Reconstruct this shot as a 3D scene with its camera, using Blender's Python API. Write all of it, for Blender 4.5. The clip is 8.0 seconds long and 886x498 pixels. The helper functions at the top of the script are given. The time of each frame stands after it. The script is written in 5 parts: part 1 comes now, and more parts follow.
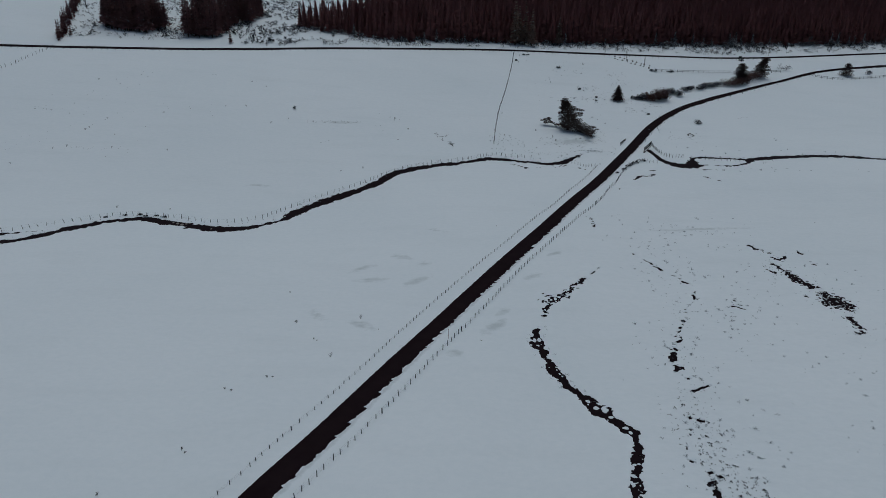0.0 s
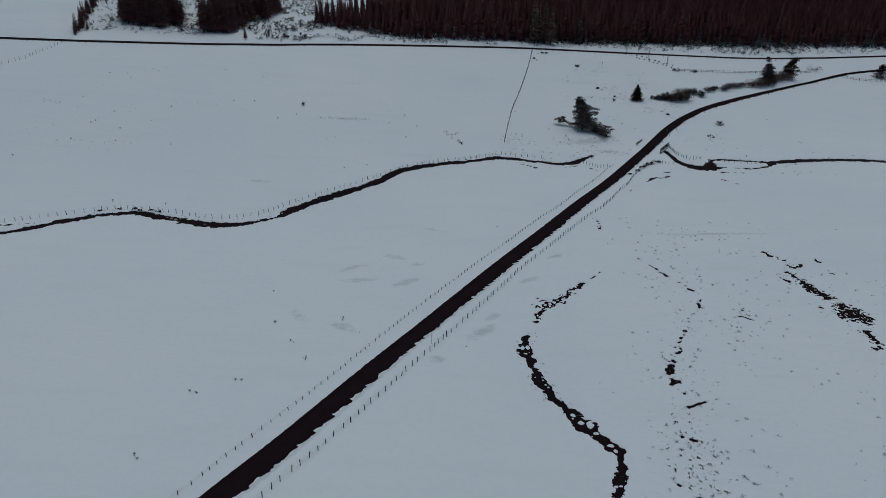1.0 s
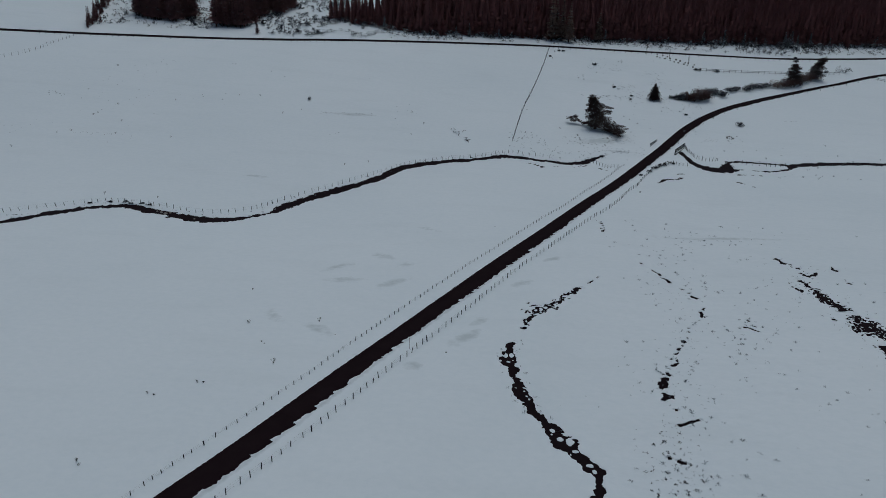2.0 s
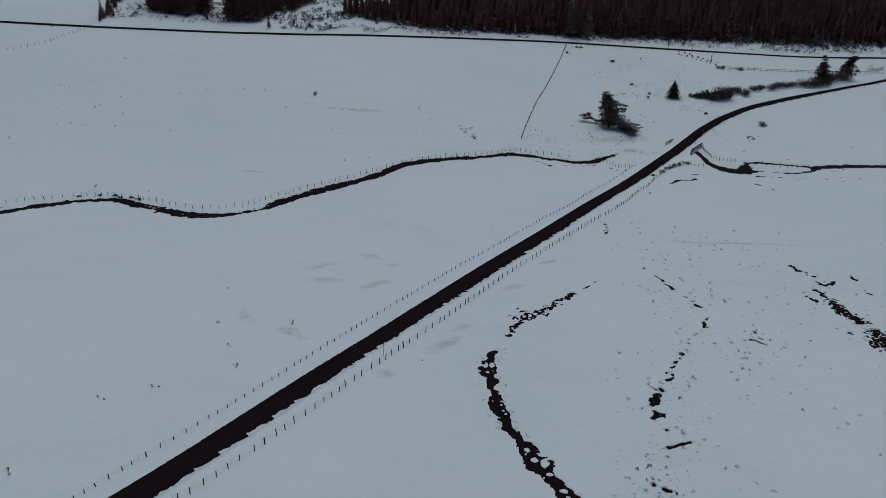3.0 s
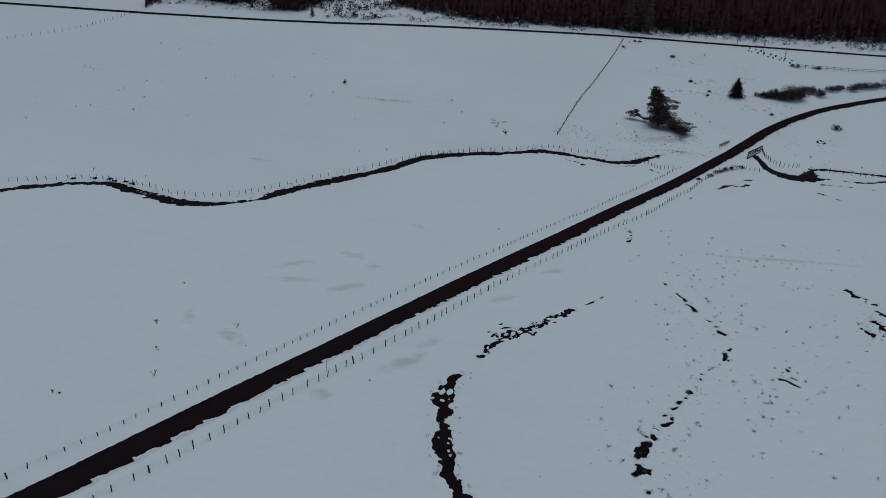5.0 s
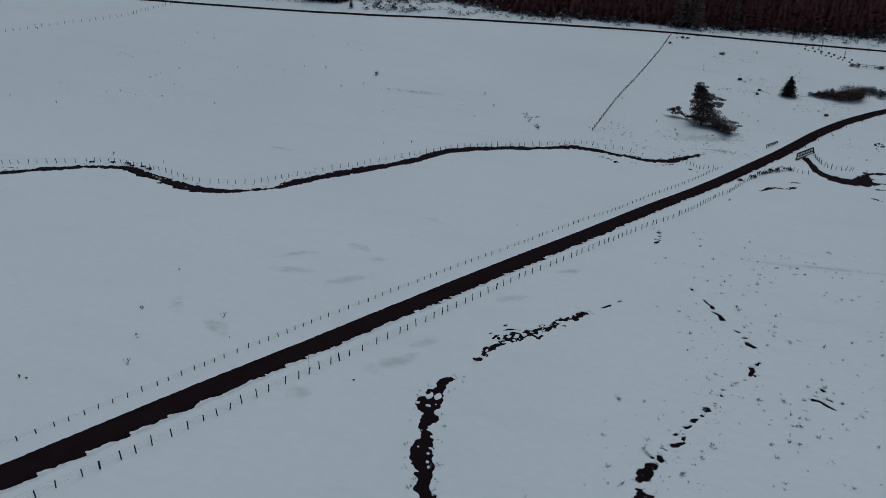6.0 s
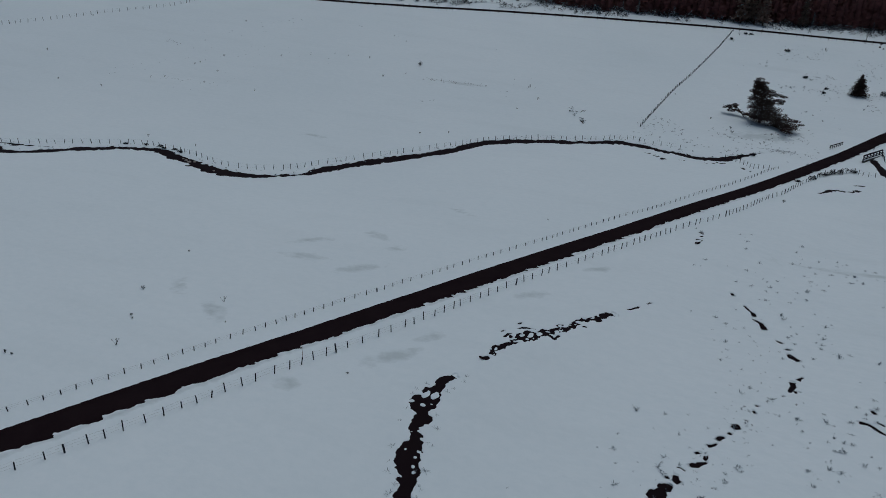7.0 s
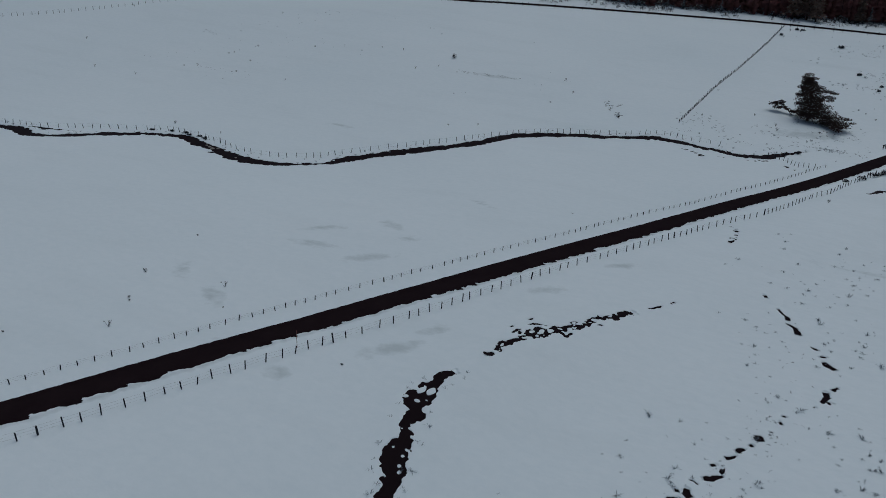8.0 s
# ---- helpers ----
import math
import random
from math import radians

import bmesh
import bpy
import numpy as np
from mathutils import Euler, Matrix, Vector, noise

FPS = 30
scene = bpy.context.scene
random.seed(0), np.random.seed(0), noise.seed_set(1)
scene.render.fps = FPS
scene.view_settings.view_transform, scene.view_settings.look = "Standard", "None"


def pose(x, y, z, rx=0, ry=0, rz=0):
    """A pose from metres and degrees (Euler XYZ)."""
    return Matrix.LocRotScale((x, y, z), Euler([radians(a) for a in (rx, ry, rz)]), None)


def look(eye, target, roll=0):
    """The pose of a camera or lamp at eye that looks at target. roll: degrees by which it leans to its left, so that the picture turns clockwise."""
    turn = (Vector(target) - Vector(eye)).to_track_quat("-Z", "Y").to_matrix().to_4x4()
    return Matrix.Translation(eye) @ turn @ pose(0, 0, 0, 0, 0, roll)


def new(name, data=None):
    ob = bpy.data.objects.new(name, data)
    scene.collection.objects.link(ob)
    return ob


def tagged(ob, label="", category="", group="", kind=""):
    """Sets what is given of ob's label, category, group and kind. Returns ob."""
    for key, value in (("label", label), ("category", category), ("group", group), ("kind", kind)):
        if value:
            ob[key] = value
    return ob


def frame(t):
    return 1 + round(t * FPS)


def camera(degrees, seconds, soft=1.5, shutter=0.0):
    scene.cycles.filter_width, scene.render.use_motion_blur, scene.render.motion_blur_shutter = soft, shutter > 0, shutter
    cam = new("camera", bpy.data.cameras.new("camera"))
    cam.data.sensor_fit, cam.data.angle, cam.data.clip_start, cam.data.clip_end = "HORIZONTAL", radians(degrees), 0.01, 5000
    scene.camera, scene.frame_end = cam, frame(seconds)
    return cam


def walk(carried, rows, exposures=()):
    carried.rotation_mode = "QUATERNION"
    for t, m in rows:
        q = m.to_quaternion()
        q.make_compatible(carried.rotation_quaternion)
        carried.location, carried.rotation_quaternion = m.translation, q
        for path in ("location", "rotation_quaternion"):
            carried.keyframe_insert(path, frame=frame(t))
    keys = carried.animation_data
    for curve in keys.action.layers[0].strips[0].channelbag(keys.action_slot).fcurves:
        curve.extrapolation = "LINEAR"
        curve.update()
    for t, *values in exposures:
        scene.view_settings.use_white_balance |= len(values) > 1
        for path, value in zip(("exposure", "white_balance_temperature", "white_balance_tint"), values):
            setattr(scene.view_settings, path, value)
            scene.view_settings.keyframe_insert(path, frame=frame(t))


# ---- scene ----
cam = camera(65.0, 8.0, 0.6)
PATH = [
    (0, (-10.509, -13.641, 56.16), (-10.517, -11.786, 55.414), 0.2),
    (0.5, (-7.132, -10.917, 54.992), (-7.18, -9.062, 54.248), 0.3),
    (1, (-3.88, -7.995, 53.805), (-3.967, -6.14, 53.062), 0.4),
    (1.5, (-0.752, -4.945, 52.512), (-0.875, -3.092, 51.772), 0.6),
    (3, (8.313, 5.454, 48.794), (8.08, 7.297, 48.054), 0.8),
    (3.5, (11.248, 9.309, 47.574), (10.973, 11.147, 46.835), 0.9),
    (4, (14.136, 13.433, 46.419), (13.812, 15.263, 45.679), 1.1),
    (4.5, (16.808, 17.711, 44.985), (16.433, 19.531, 44.246), 1.1),
    (6, (23.09, 28.884, 40.152), (22.534, 30.657, 39.414), 1.6),
    (6.5, (24.777, 32.165, 38.514), (24.147, 33.913, 37.774), 1.8),
    (7, (26.131, 35.3, 36.874), (25.429, 37.02, 36.133), 2.0),
    (7.5, (27.059, 37.848, 35.274), (26.292, 39.54, 34.533), 2.2),
    (8, (28.113, 39.962, 34.302), (27.304, 41.632, 33.558), 2.2),
]
walk(cam, [(t, look(eye, target, roll)) for t, eye, target, roll in PATH],
     [(0.0, -0.39, 6000, -2), (8.0, -0.47, 5880, -3)])

# ---- world and light: an overcast winter afternoon ----
SUN_UP, SUN_ROUND = 72.0, 20.0
world = bpy.data.worlds.new("world")
scene.world = world
world.use_nodes = True
wn = world.node_tree.nodes
sky = wn.new("ShaderNodeTexSky")
sky.sky_type, sky.sun_disc = "NISHITA", False
sky.sun_elevation, sky.sun_rotation = radians(SUN_UP), radians(SUN_ROUND)
sky.dust_density, sky.ozone_density = 4.0, 2.0
wn["Background"].inputs["Strength"].default_value = 0.06
world.node_tree.links.new(sky.outputs[0], wn["Background"].inputs["Color"])
sun = new("sun", bpy.data.lights.new("sun", "SUN"))
sun.data.energy, sun.data.angle, sun.data.color = 0.8, radians(65), (1.0, 0.95, 0.9)
sun.matrix_world = look((math.sin(radians(SUN_ROUND)) * 90, math.cos(radians(SUN_ROUND)) * 90, 90 * math.tan(radians(SUN_UP))), (0, 0, 0))


# ---- materials ----
def material(name, colour, rough=0.8, vary=0.2, grain=4.0, bump=0.3, second=None, metal=0.0, object_coords=True, spec=0.3):
    """A surface with variation at two scales: broad patches and fine grain with relief."""
    m = bpy.data.materials.new(name)
    m.use_nodes = True
    nt = m.node_tree
    n, link = nt.nodes, nt.links.new
    b = n["Principled BSDF"]
    b.inputs["Roughness"].default_value, b.inputs["Metallic"].default_value = rough, metal
    b.inputs["Specular IOR Level"].default_value = spec
    tc = n.new("ShaderNodeTexCoord")
    out = tc.outputs["Object" if object_coords else "Generated"]
    broad, fine = n.new("ShaderNodeTexNoise"), n.new("ShaderNodeTexNoise")
    broad.inputs["Scale"].default_value, fine.inputs["Scale"].default_value = grain * 0.13, grain
    broad.inputs["Detail"].default_value, fine.inputs["Detail"].default_value = 4, 6
    link(out, broad.inputs["Vector"]), link(out, fine.inputs["Vector"])
    ramp = n.new("ShaderNodeMix")
    ramp.data_type = "RGBA"
    other = second or [c * (1 - 2 * vary) for c in colour]
    ramp.inputs["A"].default_value, ramp.inputs["B"].default_value = (*colour, 1), (*other, 1)
    add = n.new("ShaderNodeMath")
    add.operation = "MULTIPLY_ADD"
    link(fine.outputs["Fac"], add.inputs[0])
    add.inputs[1].default_value = 0.5
    half = n.new("ShaderNodeMath")
    half.operation = "MULTIPLY_ADD"
    half.inputs[1].default_value, half.inputs[2].default_value = 1.6, -0.55
    link(broad.outputs["Fac"], half.inputs[0])
    link(half.outputs[0], add.inputs[2])
    rnd = n.new("ShaderNodeObjectInfo")
    shift = n.new("ShaderNodeMath")
    shift.operation = "MULTIPLY_ADD"
    shift.inputs[1].default_value = 0.3
    link(rnd.outputs["Random"], shift.inputs[0])
    link(add.outputs[0], shift.inputs[2])
    clamp = n.new("ShaderNodeClamp")
    link(shift.outputs[0], clamp.inputs[0])
    link(clamp.outputs[0], ramp.inputs["Factor"])
    link(ramp.outputs["Result"], b.inputs["Base Color"])
    bp = n.new("ShaderNodeBump")
    bp.inputs["Strength"].default_value, bp.inputs["Distance"].default_value = bump, 0.05
    link(fine.outputs["Fac"], bp.inputs["Height"])
    link(bp.outputs[0], b.inputs["Normal"])
    return m


def leafy(name, colour, second, snow=0.0):
    """Foliage: each clump a shade of its own, some clumps dusted with snow."""
    m = bpy.data.materials.new(name)
    m.use_nodes = True
    nt = m.node_tree
    n, link = nt.nodes, nt.links.new
    b = n["Principled BSDF"]
    b.inputs["Roughness"].default_value, b.inputs["Specular IOR Level"].default_value = 0.85, 0.1
    geo, info = n.new("ShaderNodeNewGeometry"), n.new("ShaderNodeObjectInfo")
    mix = n.new("ShaderNodeMix")
    mix.data_type = "RGBA"
    mix.inputs["A"].default_value, mix.inputs["B"].default_value = (*colour, 1), (*second, 1)
    add = n.new("ShaderNodeMath")
    add.operation = "MULTIPLY_ADD"
    add.inputs[1].default_value = 0.65
    link(geo.outputs["Random Per Island"], add.inputs[0])
    tone = n.new("ShaderNodeMath")
    tone.operation = "MULTIPLY"
    tone.inputs[1].default_value = 0.35
    link(info.outputs["Random"], tone.inputs[0])
    link(tone.outputs[0], add.inputs[2])
    link(add.outputs[0], mix.inputs["Factor"])
    dust = n.new("ShaderNodeMath")
    dust.operation = "GREATER_THAN"
    dust.inputs[1].default_value = 1.0 - snow
    flip = n.new("ShaderNodeMath")
    flip.operation = "FRACT"
    spread = n.new("ShaderNodeMath")
    spread.operation = "MULTIPLY"
    spread.inputs[1].default_value = 7.31
    link(geo.outputs["Random Per Island"], spread.inputs[0])
    link(spread.outputs[0], flip.inputs[0])
    link(flip.outputs[0], dust.inputs[0])
    white = n.new("ShaderNodeMix")
    white.data_type = "RGBA"
    link(dust.outputs[0], white.inputs["Factor"])
    link(mix.outputs["Result"], white.inputs["A"])
    white.inputs["B"].default_value = (0.55, 0.58, 0.62, 1)
    link(white.outputs["Result"], b.inputs["Base Color"])
    return m


def snow_material():
    """Snow with a faint drift pattern; winter grass greys it in streaks. Smudges grey it too, one a weed's painted
    shadow.
    """
    m = bpy.data.materials.new("snow")
    m.use_nodes = True
    nt = m.node_tree
    n, link = nt.nodes, nt.links.new
    b = n["Principled BSDF"]
    b.inputs["Roughness"].default_value, b.inputs["Specular IOR Level"].default_value = 0.75, 0.2
    tc = n.new("ShaderNodeTexCoord")

    def noise_at(scale, detail, stretch=(1, 1, 1), rough=0.55):
        mp, tx = n.new("ShaderNodeMapping"), n.new("ShaderNodeTexNoise")
        mp.inputs["Scale"].default_value = stretch
        tx.inputs["Scale"].default_value, tx.inputs["Detail"].default_value = scale, detail
        tx.inputs["Roughness"].default_value = rough
        link(tc.outputs["Object"], mp.inputs["Vector"])
        link(mp.outputs[0], tx.inputs["Vector"])
        return tx.outputs["Fac"]

    def calc(op, a, k, c=0.0):
        x = n.new("ShaderNodeMath")
        x.operation, x.use_clamp = op, True
        link(a, x.inputs[0])
        if isinstance(k, float):
            x.inputs[1].default_value = k
        else:
            link(k, x.inputs[1])
        x.inputs[2].default_value = c
        return x.outputs[0]

    broad = noise_at(0.018, 5)
    streak = noise_at(0.16, 4, (0.25, 1.0, 1.0))
    # mask of the grey smudges, a weed's painted shadow and the road's verge
    smudge_att = n.new("ShaderNodeAttribute")
    smudge_att.attribute_name = "thin"
    shreds = noise_at(0.8, 4, (0.8, 1.0, 1.0), 0.6)
    spots_ = n.new("ShaderNodeMath")
    spots_.operation = "MULTIPLY_ADD"
    spots_.inputs[1].default_value = 1.5
    link(shreds, spots_.inputs[0])
    link(smudge_att.outputs["Fac"], spots_.inputs[2])
    thin = calc("MULTIPLY_ADD", spots_.outputs[0], 1.5, -1.72)
    faint = calc("MULTIPLY_ADD", streak, 1.8, -0.95)
    allthin = calc("MULTIPLY_ADD", faint, 0.2)
    sum_ = n.new("ShaderNodeMath")
    sum_.operation, sum_.use_clamp = "ADD", True
    half_smudge = calc("MULTIPLY", thin, 0.62)
    link(half_smudge, sum_.inputs[0])
    link(allthin, sum_.inputs[1])
    base = n.new("ShaderNodeMix")
    base.data_type = "RGBA"
    base.inputs["A"].default_value, base.inputs["B"].default_value = (0.80, 0.83, 0.87, 1), (0.73, 0.775, 0.82, 1)
    fine = noise_at(1.1, 6, (0.7, 1, 1), 0.7)
    both = n.new("ShaderNodeMath")
    both.operation = "ADD"
    link(calc("MULTIPLY_ADD", broad, 1.6, -0.55), both.inputs[0])
    link(calc("MULTIPLY_ADD", fine, 1.6, -0.6), both.inputs[1])
    link(both.outputs[0], base.inputs["Factor"])
    mix = n.new("ShaderNodeMix")
    mix.data_type = "RGBA"
    link(sum_.outputs[0], mix.inputs["Factor"])
    link(base.outputs["Result"], mix.inputs["A"])
    mix.inputs["B"].default_value = (0.47, 0.51, 0.53, 1)
    link(mix.outputs["Result"], b.inputs["Base Color"])
    b1, b2 = n.new("ShaderNodeBump"), n.new("ShaderNodeBump")
    b1.inputs["Strength"].default_value, b1.inputs["Distance"].default_value = 0.2, 0.5
    b2.inputs["Strength"].default_value, b2.inputs["Distance"].default_value = 0.15, 0.04
    link(noise_at(0.22, 5, (0.6, 1, 1)), b1.inputs["Height"])
    link(noise_at(3.5, 5), b2.inputs["Height"])
    link(b1.outputs[0], b2.inputs["Normal"])
    link(b2.outputs[0], b.inputs["Normal"])
    return m


SNOW = snow_material()
ASPHALT = material("wet_asphalt", (0.019, 0.012, 0.014), 0.85, 0.25, 3.0, 0.2, (0.012, 0.007, 0.009), spec=0.012)
WATER = material("peaty_water", (0.012, 0.008, 0.010), 0.4, 0.2, 1.5, 0.06, (0.016, 0.010, 0.012), spec=0.004)
WOOD = material("weathered_wood", (0.020, 0.023, 0.035), 0.9, 0.25, 9.0, 0.5)
WIRE = material("rusty_wire", (0.28, 0.28, 0.29), 0.6, 0.2, 8.0, 0.1, metal=0.3)
BARK = material("dark_bark", (0.05, 0.035, 0.03), 0.95, 0.25, 5.0, 0.8)
PALE_BARK = material("pale_bark", (0.22, 0.19, 0.18), 0.9, 0.3, 5.0, 0.6)
STONE = material("dark_stone", (0.10, 0.095, 0.095), 0.9, 0.25, 3.0, 0.7)
IRON = material("painted_iron", (0.018, 0.019, 0.026), 0.8, 0.2, 6.0, 0.2, spec=0.05)
SPRUCE = leafy("spruce_needles", (0.15, 0.075, 0.083), (0.24, 0.13, 0.13), 0.01)
SPRUCE_SNOWY = leafy("snowy_spruce_needles", (0.09, 0.055, 0.055), (0.38, 0.27, 0.22), 0.03)
PINE = leafy("pine_needles", (0.030, 0.021, 0.024), (0.075, 0.046, 0.040), 0.008)
LARCH = leafy("bare_larch_twigs", (0.205, 0.092, 0.090), (0.235, 0.106, 0.102), 0.0)
LARCH_BARK = material("larch_bark", (0.15, 0.07, 0.07), 0.95, 0.25, 5.0, 0.8)
HEATHER = leafy("heather_twigs", (0.034, 0.024, 0.028), (0.17, 0.088, 0.070), 0.05)
FROST = leafy("rimed_brushwood", (0.036, 0.033, 0.040), (0.13, 0.110, 0.115), 0.32)
DEAD = leafy("dead_stalks", (0.016, 0.020, 0.030), (0.045, 0.044, 0.050), 0.0)
SCRUB = leafy("frosted_scrub", (0.014, 0.017, 0.029), (0.050, 0.050, 0.062), 0.16)
GRASS = leafy("frosted_rush", (0.06, 0.078, 0.10), (0.30, 0.33, 0.37), 0.0)


# ---- helpers of the build ----
def part(name, data, mat, parent, label=""):
    """One mesh object under a thing; data: a bmesh or a mesh."""
    if isinstance(data, bmesh.types.BMesh):
        me = bpy.data.meshes.new(name)
        data.to_mesh(me)
        data.free()
        data = me
    if mat and not data.materials:
        data.materials.append(mat)
    ob = new(name, data)
    ob.parent = parent
    if label:
        ob["label"] = label
    return ob


def mesh_from(name, verts, faces, mat=None, smooth=False):
    me = bpy.data.meshes.new(name)
    me.from_pydata([tuple(map(float, v)) for v in verts], [], faces)
    if mat:
        me.materials.append(mat)
    if smooth:
        me.polygons.foreach_set("use_smooth", [True] * len(me.polygons))
    me.update()
    return me


def hashed(ix, iy, seed):
    h = (ix.astype(np.int64) * 374761393 + iy.astype(np.int64) * 668265263 + seed * 974634541) & 0xFFFFFFFF
    h = ((h ^ (h >> 13)) * 1274126177) & 0xFFFFFFFF
    return ((h ^ (h >> 16)) & 0xFFFFFF) / float(0xFFFFFF)


def vnoise(x, y, seed=0):
    """Smooth value noise from -1 to 1."""
    ix, iy = np.floor(x), np.floor(y)
    fx, fy = x - ix, y - iy
    fx, fy = fx * fx * (3 - 2 * fx), fy * fy * (3 - 2 * fy)
    a, b = hashed(ix, iy, seed), hashed(ix + 1, iy, seed)
    c, d = hashed(ix, iy + 1, seed), hashed(ix + 1, iy + 1, seed)
    return 2 * ((a * (1 - fx) + b * fx) * (1 - fy) + (c * (1 - fx) + d * fx) * fy) - 1


def fbm(x, y, seed=0, octaves=3):
    total, amp, norm = 0 * x, 1.0, 0.0
    for k in range(octaves):
        total = total + amp * vnoise(x * 2 ** k + 17.3 * k, y * 2 ** k - 9.1 * k, seed + k)
        norm += amp
        amp *= 0.5
    return total / norm


def smooth(a):
    a = np.clip(a, 0, 1)
    return a * a * (3 - 2 * a)


def land(x, y):
    """The lie of the land: a flat valley floor, a hollow at the burn and the hillside beyond."""
    x, y = np.asarray(x, float), np.asarray(y, float)
    d = y - 205 - 0.4 * x
    ramp = 14 * np.log1p(np.exp(np.clip(d / 14, -40, 40))) + np.maximum(0, d - 560)
    ramp = np.minimum(ramp, 330 + 0.15 * np.maximum(0, ramp - 330))
    hill = 0.185 * ramp - 0.03 * np.maximum(0, ramp - 110)
    hollow = -2.0 * np.exp(-((x + 48) ** 2 + (y - 148) ** 2) / (2 * 17.0 ** 2))
    # a shallow dip along the road's verge, a low bank beyond it and the wet pasture below
    off = 0.894 * (x + 18.0) - 0.447 * (y - 78.7)
    pasture = -1.05 * smooth((off - 15) / 10) * (1 - smooth((y - 150) / 35))
    pasture = pasture - 0.45 * smooth((off - 2.2) / 2.2) * (1 - smooth((off - 7) / 8)) * (1 - smooth((y - 95) / 50))
    return hill + hollow + pasture + 0.10 * fbm(x / 13, y / 13, 5)


CELL, FINE = 2.0, 32
X0, Y0, NX, NY = -400.0, -100.0, 450, 400
CORNER = land(*np.meshgrid(X0 + CELL * np.arange(NX + 1), Y0 + CELL * np.arange(NY + 1), indexing="ij"))


def height(x, y):
    """The height of the sheet of snow before it is cut, as it lies between the corners of its squares."""
    u, v = (x - X0) / CELL, (y - Y0) / CELL
    i, j = min(max(int(u), 0), NX - 1), min(max(int(v), 0), NY - 1)
    u, v = u - i, v - j
    c = CORNER
    return float((c[i, j] * (1 - u) + c[i + 1, j] * u) * (1 - v) + (c[i, j + 1] * (1 - u) + c[i + 1, j + 1] * u) * v)


def curve_through(points, step=1.0):
    """Points along a smooth line through the given ones, with any further numbers carried along."""
    p = np.array(points, float)
    p = np.vstack([2 * p[0] - p[1], p, 2 * p[-1] - p[-2]])
    out = []
    for i in range(1, len(p) - 2):
        a, b, c, d = p[i - 1:i + 3]
        k = max(1, int(np.linalg.norm((c - b)[:2]) / step))
        for t in np.arange(k) / k:
            out.append(0.5 * (2 * b + (c - a) * t + (2 * a - 5 * b + 4 * c - d) * t * t + (3 * b - a - 3 * c + d) * t ** 3))
    out.append(p[-2])
    return np.array(out)


def nearest(x, y, line):
    """Distance to a line, the side of it (plus: to its right), the length along it and the width carried there."""
    best = np.full(x.shape, 1e9)
    side, along, wide = np.zeros(x.shape), np.zeros(x.shape), np.zeros(x.shape)
    run = 0.0
    for a, b in zip(line[:-1], line[1:]):
        v = b[:2] - a[:2]
        size = float(np.hypot(*v))
        if size < 1e-6:
            continue
        t = np.clip(((x - a[0]) * v[0] + (y - a[1]) * v[1]) / size ** 2, 0, 1)
        dx, dy = x - a[0] - t * v[0], y - a[1] - t * v[1]
        d = np.hypot(dx, dy)
        m = d < best
        best = np.where(m, d, best)
        side = np.where(m, np.sign(dx * v[1] - dy * v[0]), side)
        along = np.where(m, run + t * size, along)
        wide = np.where(m, a[2] + t * (b[2] - a[2]), wide)
        run += size
    return best, side, along, wide


# ---- the lines of the plan: x, y and half the width ----
ROAD = curve_through([(-105.8, -96.1, 1.80), (-71.8, -30.1, 1.80), (-46.8, 18.9, 1.78), (-32.3, 49.4, 1.76), (-26.8, 60.3, 1.74), (-18.0, 78.7, 1.70), (-11.3, 92.3, 1.62),
                      (-3.9, 107.2, 1.74), (2.8, 120.5, 1.80), (11.8, 138.0, 1.74), (22.0, 158.1, 1.72), (32.7, 178.0, 1.65), (40.4, 193.2, 1.68), (50.1, 212.4, 1.70),
                      (65.3, 241.2, 1.65), (81.0, 262.3, 1.40), (98.2, 277.7, 1.45), (111.9, 288.5, 1.25), (124.9, 298.4, 1.10), (141.3, 310.4, 1.00), (173.3, 333.4, 1.20),
                      (215.0, 351.5, 1.50), (262.3, 367.0, 1.80), (327.0, 387.1, 1.80)], 3.0)
FAR_ROAD = curve_through([(-330, 262, 1.7), (-260, 271, 1.7), (-193, 280, 1.7), (-150, 286.9, 1.7), (-105.5, 296.3, 1.7), (-57, 310.0, 1.7), (5.2, 323.8, 1.6),
                          (32.2, 327.5, 1.4), (65.4, 331.9, 1.3), (102.5, 337.3, 1.2), (132.5, 343.1, 1.2), (165.4, 353.5, 1.2),
                          (226.7, 376.0, 1.2), (330, 412, 1.2)], 4.0)
BURN = curve_through([(-150, 120, 1.2), (-121, 129.4, 1.3), (-113, 129.2, 1.3), (-106.3, 129.0, 1.2), (-97.5, 137.4, 1.2), (-89.3, 143.0, 1.3), (-82, 144.2, 1.3),
                      (-75.5, 142.5, 1.5), (-65.4, 140.7, 1.7), (-58.6, 142.9, 1.25), (-52.0, 148.4, 0.7), (-49.1, 154.5, 1.6),
                      (-41, 163.6, 1.5), (-31.0, 173.3, 1.4), (-25.5, 183.2, 1.6), (-17.5, 189.2, 1.6), (-6, 194.8, 1.3), (3.6, 199.1, 1.25),
                      (13.6, 197.3, 1.1), (19.8, 195.7, 1.2), (25.5, 197.0, 1.3), (29.6, 202.0, 1.0), (33.4, 206.2, 0.4)], 1.5)
